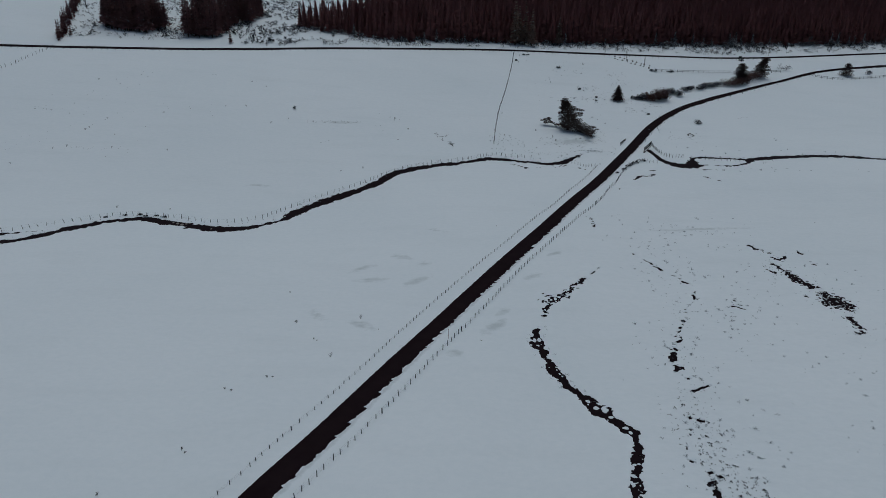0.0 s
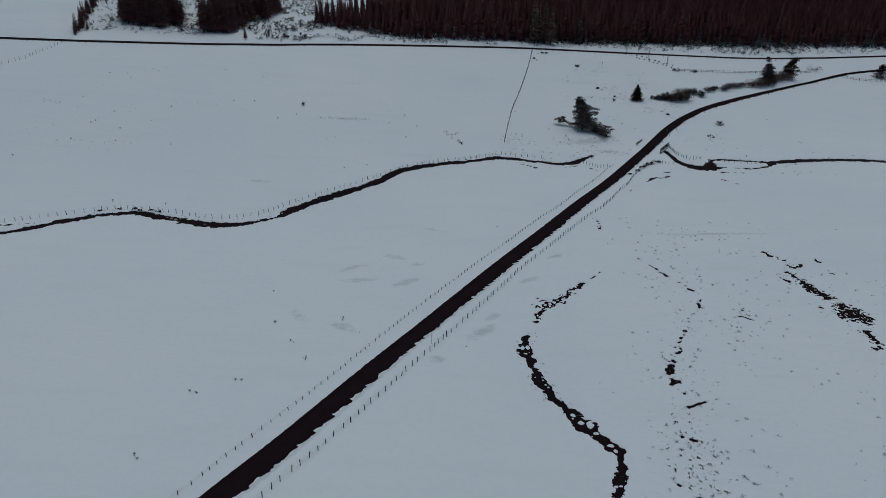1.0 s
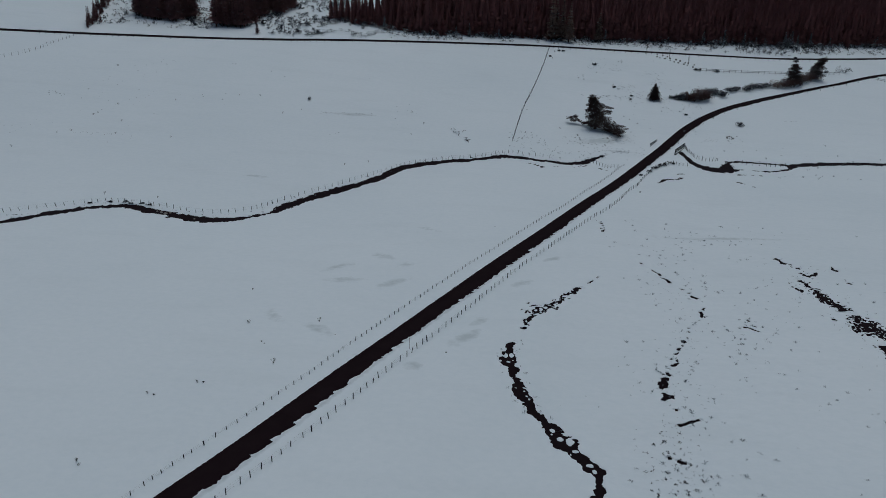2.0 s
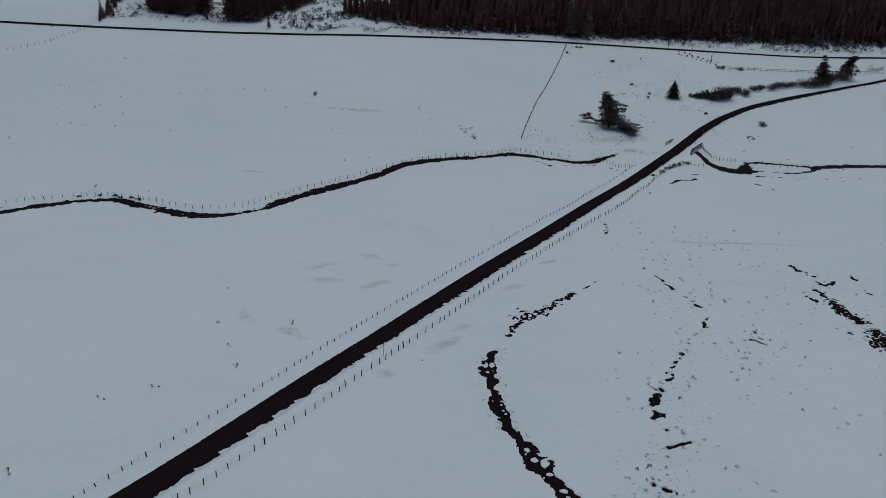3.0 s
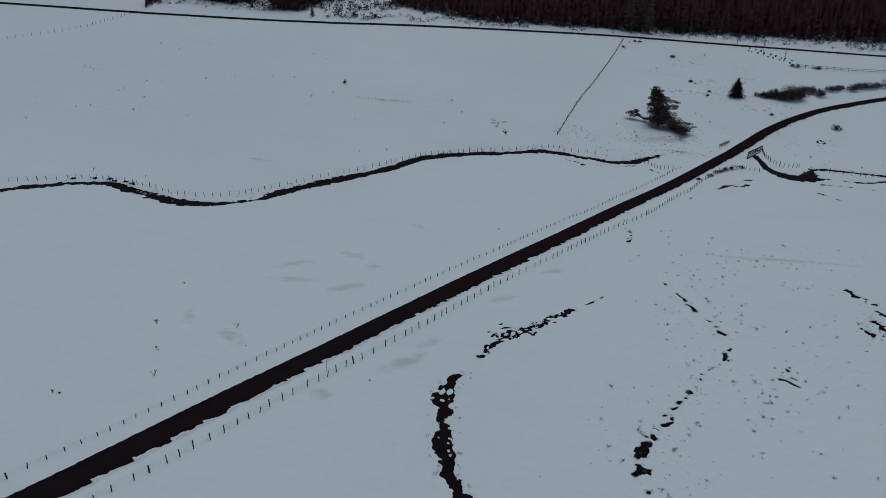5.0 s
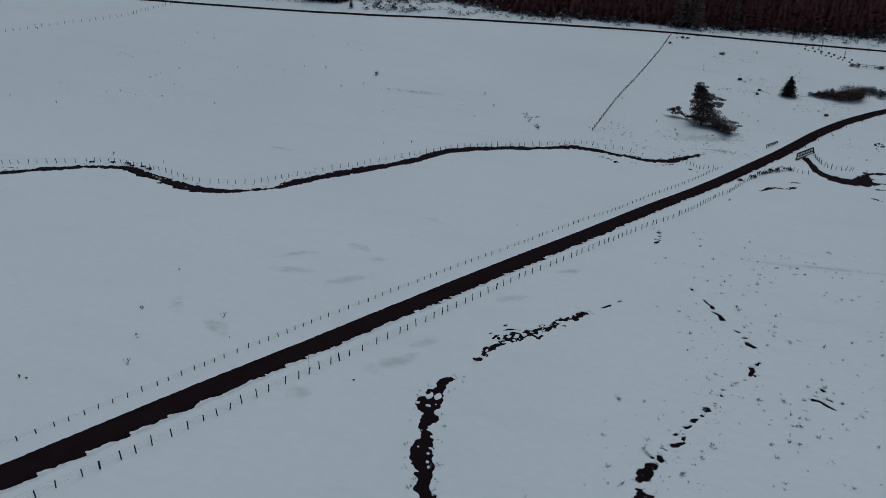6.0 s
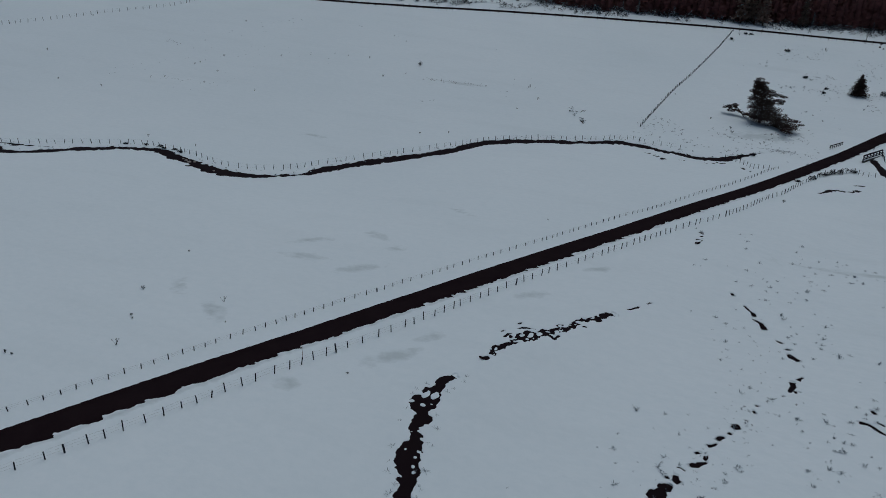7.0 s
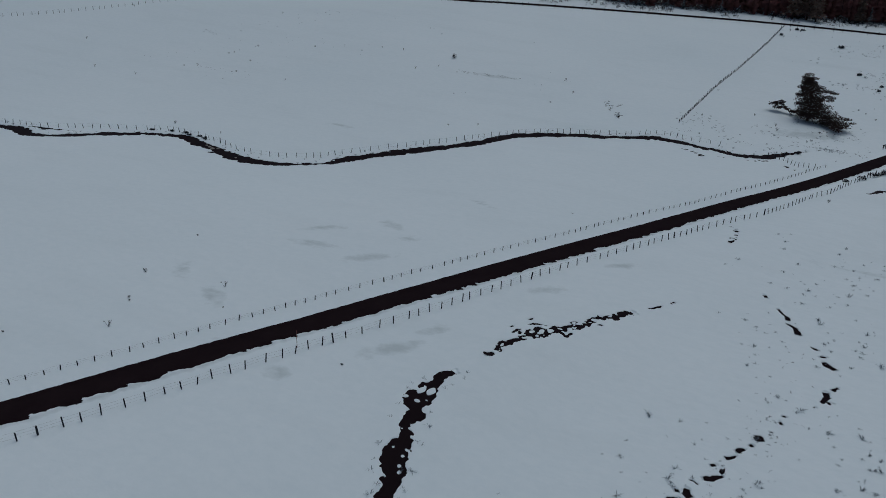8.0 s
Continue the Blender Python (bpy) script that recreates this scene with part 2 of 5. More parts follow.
BURN_LOWER = curve_through([(56.5, 213.6, 0.8), (57.3, 207, 0.8), (58.0, 201.0, 0.95), (60.0, 197.4, 2.1), (62.6, 195.2, 2.6), (65.4, 195.4, 2.8), (66.6, 198.6, 1.7), (67.4, 202.0, 1.1), (69.2, 204.8, 0.8), (72.1, 205.4, 0.9),
                            (78.3, 204.9, 0.8), (86.1, 203.9, 0.9), (90.0, 204.8, 1.6), (96.2, 206.5, 1.8), (111.2, 208.6, 1.6), (121, 208.4, 1.5), (131.1, 205.4, 1.2), (142, 203.6, 0.9), (160, 200.8, 1.1), (210, 196, 1.4)], 1.5)
BURN_LOOP = curve_through([(66.9, 195.5, 1.3), (70.7, 197.1, 0.4), (74.5, 196.1, 0.35), (80.0, 197.0, 0.6), (84.0, 199.6, 1.0), (86.5, 202.7, 1.2)], 1.5)

# wet hollows where the snow has melted
HOLLOWS, ISLANDS = [], []


def pool(points, ragged=0.1, grain=0.4, isles=0.0, islands=()):
    """A wet hollow along a line of x, y and half width: raggedness and grain of its edge in metres, scattered isles, and islands of snow by place and radii."""
    HOLLOWS.append((curve_through(points, 0.4), ragged, grain, isles))
    ISLANDS.extend(islands)


# the long hollow beside the road, from its head to the marsh
pool([(5.13, 90.5, 0.27), (4.68, 89.46, 0.61), (4.52, 88.25, 0.54), (4.39, 87.23, 0.75), (4.4, 86.1, 0.90), (4.31, 84.99, 1.09), (4.74, 84.06, 0.89), (5.21, 83.09, 0.61),
      (5.21, 82.28, 0.61), (5.14, 81.27, 0.34), (5.82, 80.53, 0.47), (5.95, 79.73, 0.86), (6.07, 78.68, 1.11), (6.29, 77.74, 0.83), (6.68, 76.95, 0.91), (7.02, 76.24, 0.70),
      (7.46, 74.48, 0.70), (8.14, 73.79, 0.45), (8.72, 72.9, 0.59), (9.22, 72.01, 0.62), (9.73, 71.11, 0.80), (10.04, 70.35, 1.01)], 0.34, 0.6, 0.0,
     [(4.05, 86.28, 0.35, 0.67), (4.86, 86.67, 0.35, 0.56), (4.45, 84.83, 0.3, 0.23), (5.11, 85.34, 0.2, 0.11), (5.76, 84.03, 0.24, 0.28), (6.57, 79.31, 0.16, 0.15),
      (6.62, 78.6, 0.18, 0.18), (7.22, 76.95, 0.15, 0.2), (5.51, 79.01, 0.11, 0.12), (5.04, 81.16, 0.14, 0.1), (6.9, 77.51, 0.17, 0.18), (3.31, 84.87, 0.24, 0.22)])
pool([(10.04, 70.35, 1.09), (10.16, 69.93, 0.87), (10.66, 68.79, 1.2), (11.51, 68.06, 1.56), (12.18, 67.01, 0.91), (12.6, 66.11, 0.87), (13.36, 65.22, 0.69),
      (13.87, 64.29, 0.97), (14.6, 63.55, 0.89), (14.73, 62.58, 0.54), (14.51, 61.1, 0.44), (14.4, 60.24, 0.49), (14.04, 58.82, 0.61)], 0.28, 0.6, 0.0,
     [(9.89, 70.62, 0.32, 0.5), (9.81, 69.79, 0.16, 0.21), (10.78, 68.99, 0.4, 0.41), (11.97, 68.6, 0.48, 0.69), (12.36, 66.75, 0.39, 0.33), (13.91, 64.47, 0.46, 0.38),
      (14.25, 63.37, 0.3, 0.31)])
pool([(14.04, 58.82, 0.61), (13.67, 57.5, 0.64), (13.44, 56.21, 0.51), (12.9, 55.17, 0.5), (12.72, 54.16, 0.63), (12.34, 53.07, 0.81), (12.27, 52, 0.76), (11.98, 50.96, 0.49),
      (11.6, 49.2, 0.6), (11.2, 46, 0.8), (9.8, 40, 0.7)], 0.36, 0.6, 0.6,
     [(13.11, 56.95, 0.28, 0.22), (13.77, 57.06, 0.28, 0.22), (12.59, 54.86, 0.34, 0.42), (13.52, 54.77, 0.34, 0.42), (11.9, 53.75, 0.27, 0.2)])
pool([(6.58, 94.77, 0.19), (6.93, 95.69, 0.29), (7.2, 96.2, 0.3), (7.19, 96.72, 0.06), (7.23, 97.36, 0.72), (7.78, 97.9, 0.36), (8.09, 98.63, 0.46), (8.54, 99.53, 0.4),
      (8.75, 100.45, 0.96), (9.3, 101.58, 1.06), (10.14, 102.06, 0.8), (10.69, 102.72, 0.62), (11.31, 103.55, 0.69), (11.99, 104.43, 0.37), (12.7, 105.23, 0.47),
      (13.27, 105.84, 0.18), (13.58, 106.91, 0.54), (13.96, 108.16, 0.45), (14.62, 108.48, 0.39), (15.36, 109.37, 0.52), (16, 110.2, 0.5), (16.58, 111.07, 0.6),
      (16.9, 111.59, 0.5)], 0.4, 0.55, 0.6,
     [(8.91, 101.54, 0.3, 0.38), (9.72, 101.87, 0.3, 0.63), (10.56, 102.64, 0.3, 0.38), (9.61, 100.95, 0.24, 0.25), (14.03, 107.54, 0.5, 0.38), (7.22, 97.48, 0.17, 0.36)])
# small pools beside it
pool([(11.92, 105.56, 0.25), (12.3, 105.96, 0.25)], 0.1, 0.4, islands=[(12.13, 105.69, 0.19, 0.32)])
pool([(11.52, 102.88, 0.12), (12.2, 102.48, 0.24), (12.6, 103.33, 0.12)], 0.1, 0.4)
pool([(14.45, 106.68, 0.12), (14.77, 106.88, 0.12)], 0.1, 0.4)
pool([(7.22, 100.43, 0.12), (7.34, 101.09, 0.18), (7.66, 101.56, 0.12)], 0.1, 0.4)
pool([(6.46, 101.57, 0.12), (6.73, 101.86, 0.12)], 0.1, 0.4)
pool([(7.8, 102.87, 0.12), (8.39, 103.35, 0.18), (9.01, 103.55, 0.12), (9.83, 103.54, 0.12)], 0.1, 0.4)
pool([(7.63, 104.22, 0.12), (7.91, 104.68, 0.12)], 0.1, 0.4)
# two slits towards the bridge
pool([(18.43, 113.57, 0.1), (18.97, 114.05, 0.2), (19.6, 115.02, 0.13)], 0.1, 0.4)
pool([(20.38, 116.3, 0.14), (20.8, 116.82, 0.14)], 0.1, 0.4)
# the broken chain of pools through the pasture
pool([(29.9, 125.93, 0.23), (30.18, 125.5, 0.23)], 0.1, 0.4)
pool([(31.57, 123.12, 0.18), (32.1, 122.16, 0.15), (32.6, 121.46, 0.18), (32.74, 120.58, 0.29)], 0.1, 0.4)
pool([(32.54, 119.68, 0.11), (33.07, 119.22, 0.18), (33.6, 118.62, 0.28), (33.85, 117.44, 0.35)], 0.1, 0.4)
pool([(35.03, 115.16, 0.1), (35.41, 114.83, 0.2), (35.72, 114.61, 0.17)], 0.1, 0.4)
pool([(36.03, 113.2, 0.17), (36.5, 113.48, 0.23)], 0.1, 0.4)
pool([(36.23, 112.17, 0.26), (36.68, 111.56, 0.39), (37.28, 111.06, 0.26)], 0.1, 0.4, islands=[(37.01, 112.63, 0.36, 0.51)])
pool([(36.96, 106.75, 0.19), (37.49, 107.49, 0.09)], 0.1, 0.4)
pool([(36.47, 106.04, 0.25), (36.56, 105.24, 0.42), (36.22, 104.22, 0.24), (36.78, 104.33, 0.18)], 0.2, 0.4)
pool([(35.39, 102.73, 0.12), (35.51, 102.78, 0.12)], 0.1, 0.4)
pool([(32.93, 99.86, 0.17), (33.2, 99.82, 0.14)], 0.1, 0.4)
pool([(32.74, 98.8, 0.11), (32.94, 98.44, 0.19)], 0.1, 0.4)
pool([(32.03, 96.75, 0.07), (32.3, 96.72, 0.08)], 0.1, 0.4)
pool([(30.96, 95.45, 0.16), (31.35, 95.58, 0.16), (31.6, 95.11, 0.16), (31.21, 94.98, 0.16), (30.97, 95.36, 0.16)], 0.1, 0.4)
pool([(30.68, 93.83, 0.1), (30.93, 94.05, 0.11)], 0.1, 0.4)
pool([(29.75, 92.57, 0.26), (30.07, 92.91, 0.21), (30.39, 93.17, 0.1)], 0.1, 0.4)
pool([(29.07, 91.22, 0.2), (29.43, 91.42, 0.2), (29.81, 91.88, 0.15)], 0.1, 0.4)
pool([(28.18, 89.63, 0.15), (28.48, 89.95, 0.1)], 0.1, 0.4)
pool([(28.9, 89.65, 0.1), (29.02, 89.26, 0.15), (29.17, 89.8, 0.07)], 0.1, 0.4)
pool([(27.83, 87.78, 0.19), (28.3, 87.97, 0.29), (28.78, 88.39, 0.19), (29.16, 88.74, 0.15)], 0.14, 0.4)
pool([(26.85, 87.02, 0.05), (27.22, 87.08, 0.1), (27.54, 86.83, 0.1)], 0.1, 0.4)
pool([(26.08, 85.38, 0.19), (26.2, 85.43, 0.19)], 0.1, 0.4)
pool([(26.89, 85.95, 0.2), (26.91, 85.31, 0.27), (27.25, 85.08, 0.27)], 0.1, 0.4)
pool([(26.5, 84.58, 0.27), (25.97, 83.53, 0.53), (25.56, 82.43, 0.58), (25.05, 81.62, 0.32)], 0.2, 0.4)
pool([(25, 80.46, 0.13), (25.46, 80.48, 0.19), (25.65, 79.78, 0.51), (24.98, 78.69, 0.25)], 0.2, 0.4)
pool([(25.65, 79.68, 0.44), (26.21, 79.73, 0.38), (26.37, 79.49, 0.25)], 0.2, 0.4)
pool([(26.03, 76.74, 0.25), (26.41, 76.65, 0.18)], 0.1, 0.4)
pool([(25.72, 73.23, 0.3), (26.63, 73.68, 0.24), (27.45, 74.19, 0.24), (28.15, 74.51, 0.24), (28.7, 74.8, 0.3)], 0.1, 0.4)
# pools and flecks of the nearest marsh
pool([(23.08, 66.73, 0.21), (23.55, 66.74, 0.13)], 0.1, 0.4)
pool([(24.05, 66.36, 0.25), (24.58, 66.1, 0.34), (25.08, 65.98, 0.25)], 0.1, 0.4)
pool([(22.34, 64.19, 0.21), (22.46, 64.24, 0.21)], 0.1, 0.4)
pool([(20.69, 60.44, 0.16), (20.81, 60.49, 0.16)], 0.1, 0.4)
pool([(22.55, 60.56, 0.2), (22.67, 60.61, 0.2)], 0.1, 0.4)
pool([(20.26, 57.75, 0.2), (20.72, 57.42, 0.24)], 0.1, 0.4)
pool([(21.81, 55.3, 0.23), (22.51, 55.51, 0.23)], 0.1, 0.4)
pool([(22.86, 54.58, 0.23), (23.32, 54.89, 0.31)], 0.1, 0.4)
pool([(20.74, 53.38, 0.15), (21.24, 53.08, 0.3), (21.89, 53.78, 0.31), (22.01, 52.79, 0.23)], 0.25, 0.4)
pool([(21.97, 52.3, 0.23), (21.56, 51.54, 0.38), (21.76, 50.98, 0.3)], 0.3, 0.4)
# slits in the open pasture
pool([(41.97, 101.26, 0.23), (42.82, 101.04, 0.17), (43.49, 100.36, 0.17), (44.13, 99.92, 0.11)], 0.1, 0.4)
pool([(43.26, 103.84, 0.14), (43.61, 103.37, 0.14)], 0.1, 0.4)
pool([(43.49, 101.97, 0.11), (44.14, 101.51, 0.14)], 0.1, 0.4)
# the speckled marsh at the far side of the pasture
pool([(57.08, 131.86, 0.28), (57.7, 131.19, 0.41), (57.77, 129.51, 0.27), (59.03, 129.54, 0.21), (59.07, 127.55, 0.27), (60.42, 127.25, 0.27)], 0.4, 0.6, 0)
pool([(59.56, 124.98, 0.2), (60.45, 123.43, 0.27), (61.84, 124.38, 0.27), (62.91, 125.67, 0.14)], 0.35, 0.6, 0)
pool([(55.77, 120.31, 0.26), (55.84, 118.25, 0.26), (56.62, 116.83, 0.38), (56.71, 115.98, 0.25)], 0.4, 0.6, 0)
pool([(58.21, 121.57, 0.52), (58.69, 118.9, 0.51), (59.32, 117.19, 0.68), (59.34, 115.21, 1.00), (59.55, 112.73, 0.99), (60.58, 111.13, 1.14), (60.87, 109.01, 0.98)], 0.85, 0.5, 0.9)
pool([(61.54, 107.72, 0.96), (61.8, 105.46, 1.91), (61.9, 102.57, 2.35), (62.69, 100.71, 1.72), (63.29, 99.35, 0.62)], 1.2, 0.5, 1.35)
pool([(61.2, 97.34, 0.61), (61.13, 94.98, 0.60), (61.12, 93.53, 0.74), (60.81, 91.9, 0.74), (59.77, 90.71, 0.59)], 0.75, 0.6, 0.6)
pool([(66.9, 129.01, 0.21), (66.71, 127.02, 0.28), (67.3, 126.7, 0.21)], 0.3, 0.6, 0)
pool([(66.69, 121.42, 0.27), (67.22, 120.55, 0.2)], 0.3, 0.6, 0)
pool([(57.76, 105.94, 0.36), (57.85, 105.44, 0.36)], 0.15, 0.6, 0)
# small hollows farther off
pool([(24.8, 146.4, 0.1), (25.0, 143.6, 0.1), (24.5, 140.6, 0.25)], 0.6, 0.7, 0.0)
pool([(43.4, 179.7, 0.15), (45.0, 181.5, 0.35), (46.5, 183.8, 0.5), (48.0, 183.7, 0.2)], 0.4, 0.7)
pool([(48.2, 183.3, 0.3), (49.8, 184.2, 0.45), (51.3, 185.9, 0.35)], 0.55, 0.7, 0.4)
pool([(50.5, 189.1, 0.25), (52.4, 190.1, 0.3)], 0.35, 0.7)
pool([(9.4, 194.2, 0.2), (10.6, 193.6, 0.25)], 0.4, 0.7)
pool([(11.4, 193.0, 0.15), (12.8, 191.6, 0.35), (14.2, 190.6, 0.4)], 0.6, 0.7, 0.4)
pool([(16.8, 191.8, 0.1), (18.2, 191.9, 0.15)], 0.3, 0.7)
pool([(22.4, 192.0, 0.3), (24.4, 193.2, 0.4), (26.6, 194.2, 0.2)], 0.6, 0.7, 0.3)
pool([(29.4, 192.2, 0.15), (30.6, 190.8, 0.2), (31.6, 189.8, 0.12)], 0.25, 0.7)
pool([(66, 190.6, 0.2), (69, 191.4, 0.35), (74, 191.2, 0.05)], 0.6, 1.3, 0.3)
pool([(64.8, 184.0, -0.1), (66.6, 182.0, 0.3), (68.6, 179.6, 0.1)], 0.5, 1.0, 0.3)
pool([(-9.0, 211.4, 0.3), (-8.2, 209.6, 0.6)], 0.7, 1.2, 0.3)
pool([(-116, 132.6, 0.4), (-110, 133.2, 0.5), (-104, 135, 0.1)], 0.6, 1.3, 0.4)

# grey smudges on the snow: x, y, two radii, turn in degrees
SMUDGES = [(-19.8, 121.7, 2.8, 1.2, -21), (-27.4, 115.5, 3.6, 1.1, 40), (-24.7, 109.7, 3.8, 1.2, 4), (-14.9, 117.8, 1.4, 1.3, 3), (-16.0, 109.5, 3.6, 1.4, 40), (-33.1, 95.0, 3.0, 0.9, -50),
        # the first in this row is a weed's shadow, painted into the snow
        (-24.9, 91.4, 3.2, 1.2, -35), (-12.6, 138.2, 4.2, 0.7, -24), (-2.1, 91.7, 3.8, 1.5, 49), (-8.9, 82.7, 1.6, 1.2, -17), (-0.3, 97.3, 2.0, 1.1, 55), (6.9, 112.6, 3.0, 1.1, 40), (12.9, 124.1, 2.2, 1.0, 34),
        (-47, 224.3, 7, 1.2, 8), (-62, 171, 4, 1.0, 0), (33, 220, 9, 4, 20), (50, 142, 16, 0.8, 6)]


def carve(x, y):
    """How far the sheet of snow sinks (or is banked up) at roads, burns and wet hollows."""
    dz = np.zeros(x.shape)
    for line, ragged, reach in ((ROAD, 1.0, 7), (FAR_ROAD, 0.4, 7)):
        sel = near_line(x, y, line, reach)
        if not sel.any():
            continue
        d, side, along, wide = nearest(x[sel], y[sel], line)
        beat = along / 4.6 + 0.9 * vnoise(along / 6.5, 0 * d, 16)
        tongues = np.interp(y[sel], (110, 150), (1.0, 0.45)) * (0.75 + 0.5 * vnoise(along / 9, 0 * d, 17)) * (beat - np.floor(beat) - 0.45) * 0.8 + 0.4 * fbm(along / 1.1, d / 0.8, 13, 3) + 0.16 * fbm(along / 0.35, d / 0.3, 14, 2)
        edge = ragged * np.where(side > 0, tongues, 0.09 * fbm(along / 0.4, d / 0.4, 12, 2))
        inside = wide + edge - d
        bank = 0.05 * np.exp(-((d - wide - 0.8) / 0.5) ** 2) * (1 + 0.6 * vnoise(x[sel] / 1.5, y[sel] / 1.5, 15))
        dz[sel] += bank * (d > wide) - 0.15 * smooth(inside / 0.42 + 0.45)
    for line in (BURN, BURN_LOWER, BURN_LOOP):
        sel = near_line(x, y, line, 8)
        if not sel.any():
            continue
        d, side, along, wide = nearest(x[sel], y[sel], line)
        edge = 0.85 * fbm(x[sel] / 1.5, y[sel] / 1.5, 21, 3) + 0.45 * fbm(x[sel] / 0.6, y[sel] / 0.6, 24, 2) + 0.3 * vnoise(along / 6, side, 23)
        if line is BURN_LOWER:
            edge = edge * np.interp(along, (9, 18), (0.35, 1.0))
        inside = wide + edge - d
        dz[sel] = np.minimum(dz[sel], -0.34 * smooth(inside / 0.6 + 0.45))
    wet = np.full(x.shape, -1.0)
    for i, (line, ragged, grain, isles) in enumerate(HOLLOWS):
        sel = near_line(x, y, line, 3.6)
        if not sel.any():
            continue
        d, side, along, wide = nearest(x[sel], y[sel], line)
        u, v = x[sel] + 0.35 * fbm(x[sel] / 0.8, y[sel] / 0.8, 81), y[sel] + 0.35 * fbm(x[sel] / 0.8, y[sel] / 0.8, 82)
        edge = 1.5 * ragged * fbm(u / grain, v / grain, 31 + i, 2)
        if isles:
            edge = edge - 1.6 * isles * smooth((vnoise(u / (grain * 0.62) + 5, v / (grain * 0.62), 61 + i) - (0.52 - 0.35 * max(0.0, isles - 1.0))) / 0.16)
        wet[sel] = np.maximum(wet[sel], np.where(d > 3.5, -1, wide + edge - d))
    for ix, iy, rx, ry in ISLANDS:
        sel = (np.abs(x - ix) < 2) & (np.abs(y - iy) < 2)
        bulge = 1 + 0.35 * vnoise(x[sel] / 0.35, y[sel] / 0.35, 91)
        wet[sel] = np.minimum(wet[sel], (np.hypot((x[sel] - ix) / rx, (y[sel] - iy) / ry) - bulge) * min(rx, ry))
    dz = np.minimum(dz, -0.14 * smooth(wet / 0.17 + 0.5))
    return dz


def near_line(x, y, line, reach):
    lo, hi = line[:, :2].min(0) - reach, line[:, :2].max(0) + reach
    return (x > lo[0]) & (x < hi[0]) & (y > lo[1]) & (y < hi[1])


# ---- the ground: one sheet, fine where roads, burns and hollows cut it ----
def build_ground():
    level = np.ones((NX, NY), int)

    def mark(line, reach, n):
        for a in line:
            i0, i1 = int((a[0] - reach - X0) // CELL), int((a[0] + reach - X0) // CELL)
            j0, j1 = int((a[1] - reach - Y0) // CELL), int((a[1] + reach - Y0) // CELL)
            cells = level[max(i0, 0):max(i1 + 1, 0), max(j0, 0):max(j1 + 1, 0)]
            np.maximum(cells, n, out=cells)
    for line in (ROAD, FAR_ROAD):
        mark(curve_through(line, 1.5), 4.6, 8)
    mark([p for p in curve_through(ROAD, 1.0) if 30 < p[1] < 125], 3.4, 16)
    for line in (BURN, BURN_LOWER, BURN_LOOP):
        mark(line, 4.5, 8)
    for line, ragged, *_ in HOLLOWS:
        mark(line, 0.6 + max(line[:, 2]) + 1.2 * ragged, (FINE if line[0][0] < 50 else 16) if 30 < line[0][1] < 140 else 8)
    for x, y, a, b, _ in SMUDGES:
        mark([(x, y)], max(a, b) * 1.6, 2)
    corner, quads = CORNER, []
    wide = NY * FINE + 1
    for n in (1, 2, 8, 16, FINE):
        ii, jj = np.nonzero(level == n)
        step = FINE // n
        a = np.arange(n)
        ux, uy = np.meshgrid(a, a, indexing="ij")
        qx = (ii[:, None, None] * FINE + ux * step).ravel()
        qy = (jj[:, None, None] * FINE + uy * step).ravel()
        quads.append(np.stack([qx * wide + qy, (qx + step) * wide + qy, (qx + step) * wide + qy + step, qx * wide + qy + step], 1))
    quads = np.concatenate(quads)
    uniq, index = np.unique(quads.ravel(), return_inverse=True)
    faces = index.reshape(-1, 4)
    kx, ky = uniq // wide, uniq % wide
    ci, cj = np.minimum(kx // FINE, NX - 1), np.minimum(ky // FINE, NY - 1)
    fx, fy = (kx - ci * FINE) / FINE, (ky - cj * FINE) / FINE
    z = ((corner[ci, cj] * (1 - fx) + corner[ci + 1, cj] * fx) * (1 - fy) + (corner[ci, cj + 1] * (1 - fx) + corner[ci + 1, cj + 1] * fx) * fy)
    x, y = X0 + kx * CELL / FINE, Y0 + ky * CELL / FINE
    z = z + carve(x, y)
    # greying by smudges, the weed's painted shadow among them, then by the verge
    thin = np.zeros(x.shape)
    for tx, ty, a, b, turn in SMUDGES:
        c, s = math.cos(radians(turn)), math.sin(radians(turn))
        u, v = ((x - tx) * c + (y - ty) * s) / a, (-(x - tx) * s + (y - ty) * c) / b
        thin = np.maximum(thin, np.exp(-(u * u + v * v) * 0.9))
    verge = near_line(x, y, ROAD, 5)
    d, side, along, wide_ = nearest(x[verge], y[verge], ROAD)
    thin[verge] = np.maximum(thin[verge], np.where(side > 0, 0.85, 0.3) * np.exp(-((d - wide_ - 0.3) / 0.5) ** 2))
    # the country beyond, in wide squares out to the horizon
    verts = np.stack([x, y, z], 1)
    ox, oy = np.arange(-3500, 3601, 100.0), np.arange(-3200, 3901, 100.0)
    oxx, oyy = np.meshgrid(ox, oy, indexing="ij")
    start = len(verts)
    verts = np.concatenate([verts, np.stack([oxx.ravel(), oyy.ravel(), land(oxx, oyy).ravel()], 1)])
    i, j = np.meshgrid(np.arange(len(ox) - 1), np.arange(len(oy) - 1), indexing="ij")
    keep = ~((ox[i] >= X0) & (ox[i] < X0 + NX * CELL) & (oy[j] >= Y0) & (oy[j] < Y0 + NY * CELL))
    i, j = i[keep], j[keep]
    k = len(oy)
    ring = start + np.stack([i * k + j, (i + 1) * k + j, (i + 1) * k + j + 1, i * k + j + 1], 1)
    faces = np.concatenate([faces, ring])
    me = bpy.data.meshes.new("ground")
    me.vertices.add(len(verts))
    me.vertices.foreach_set("co", verts.astype(np.float32).ravel())
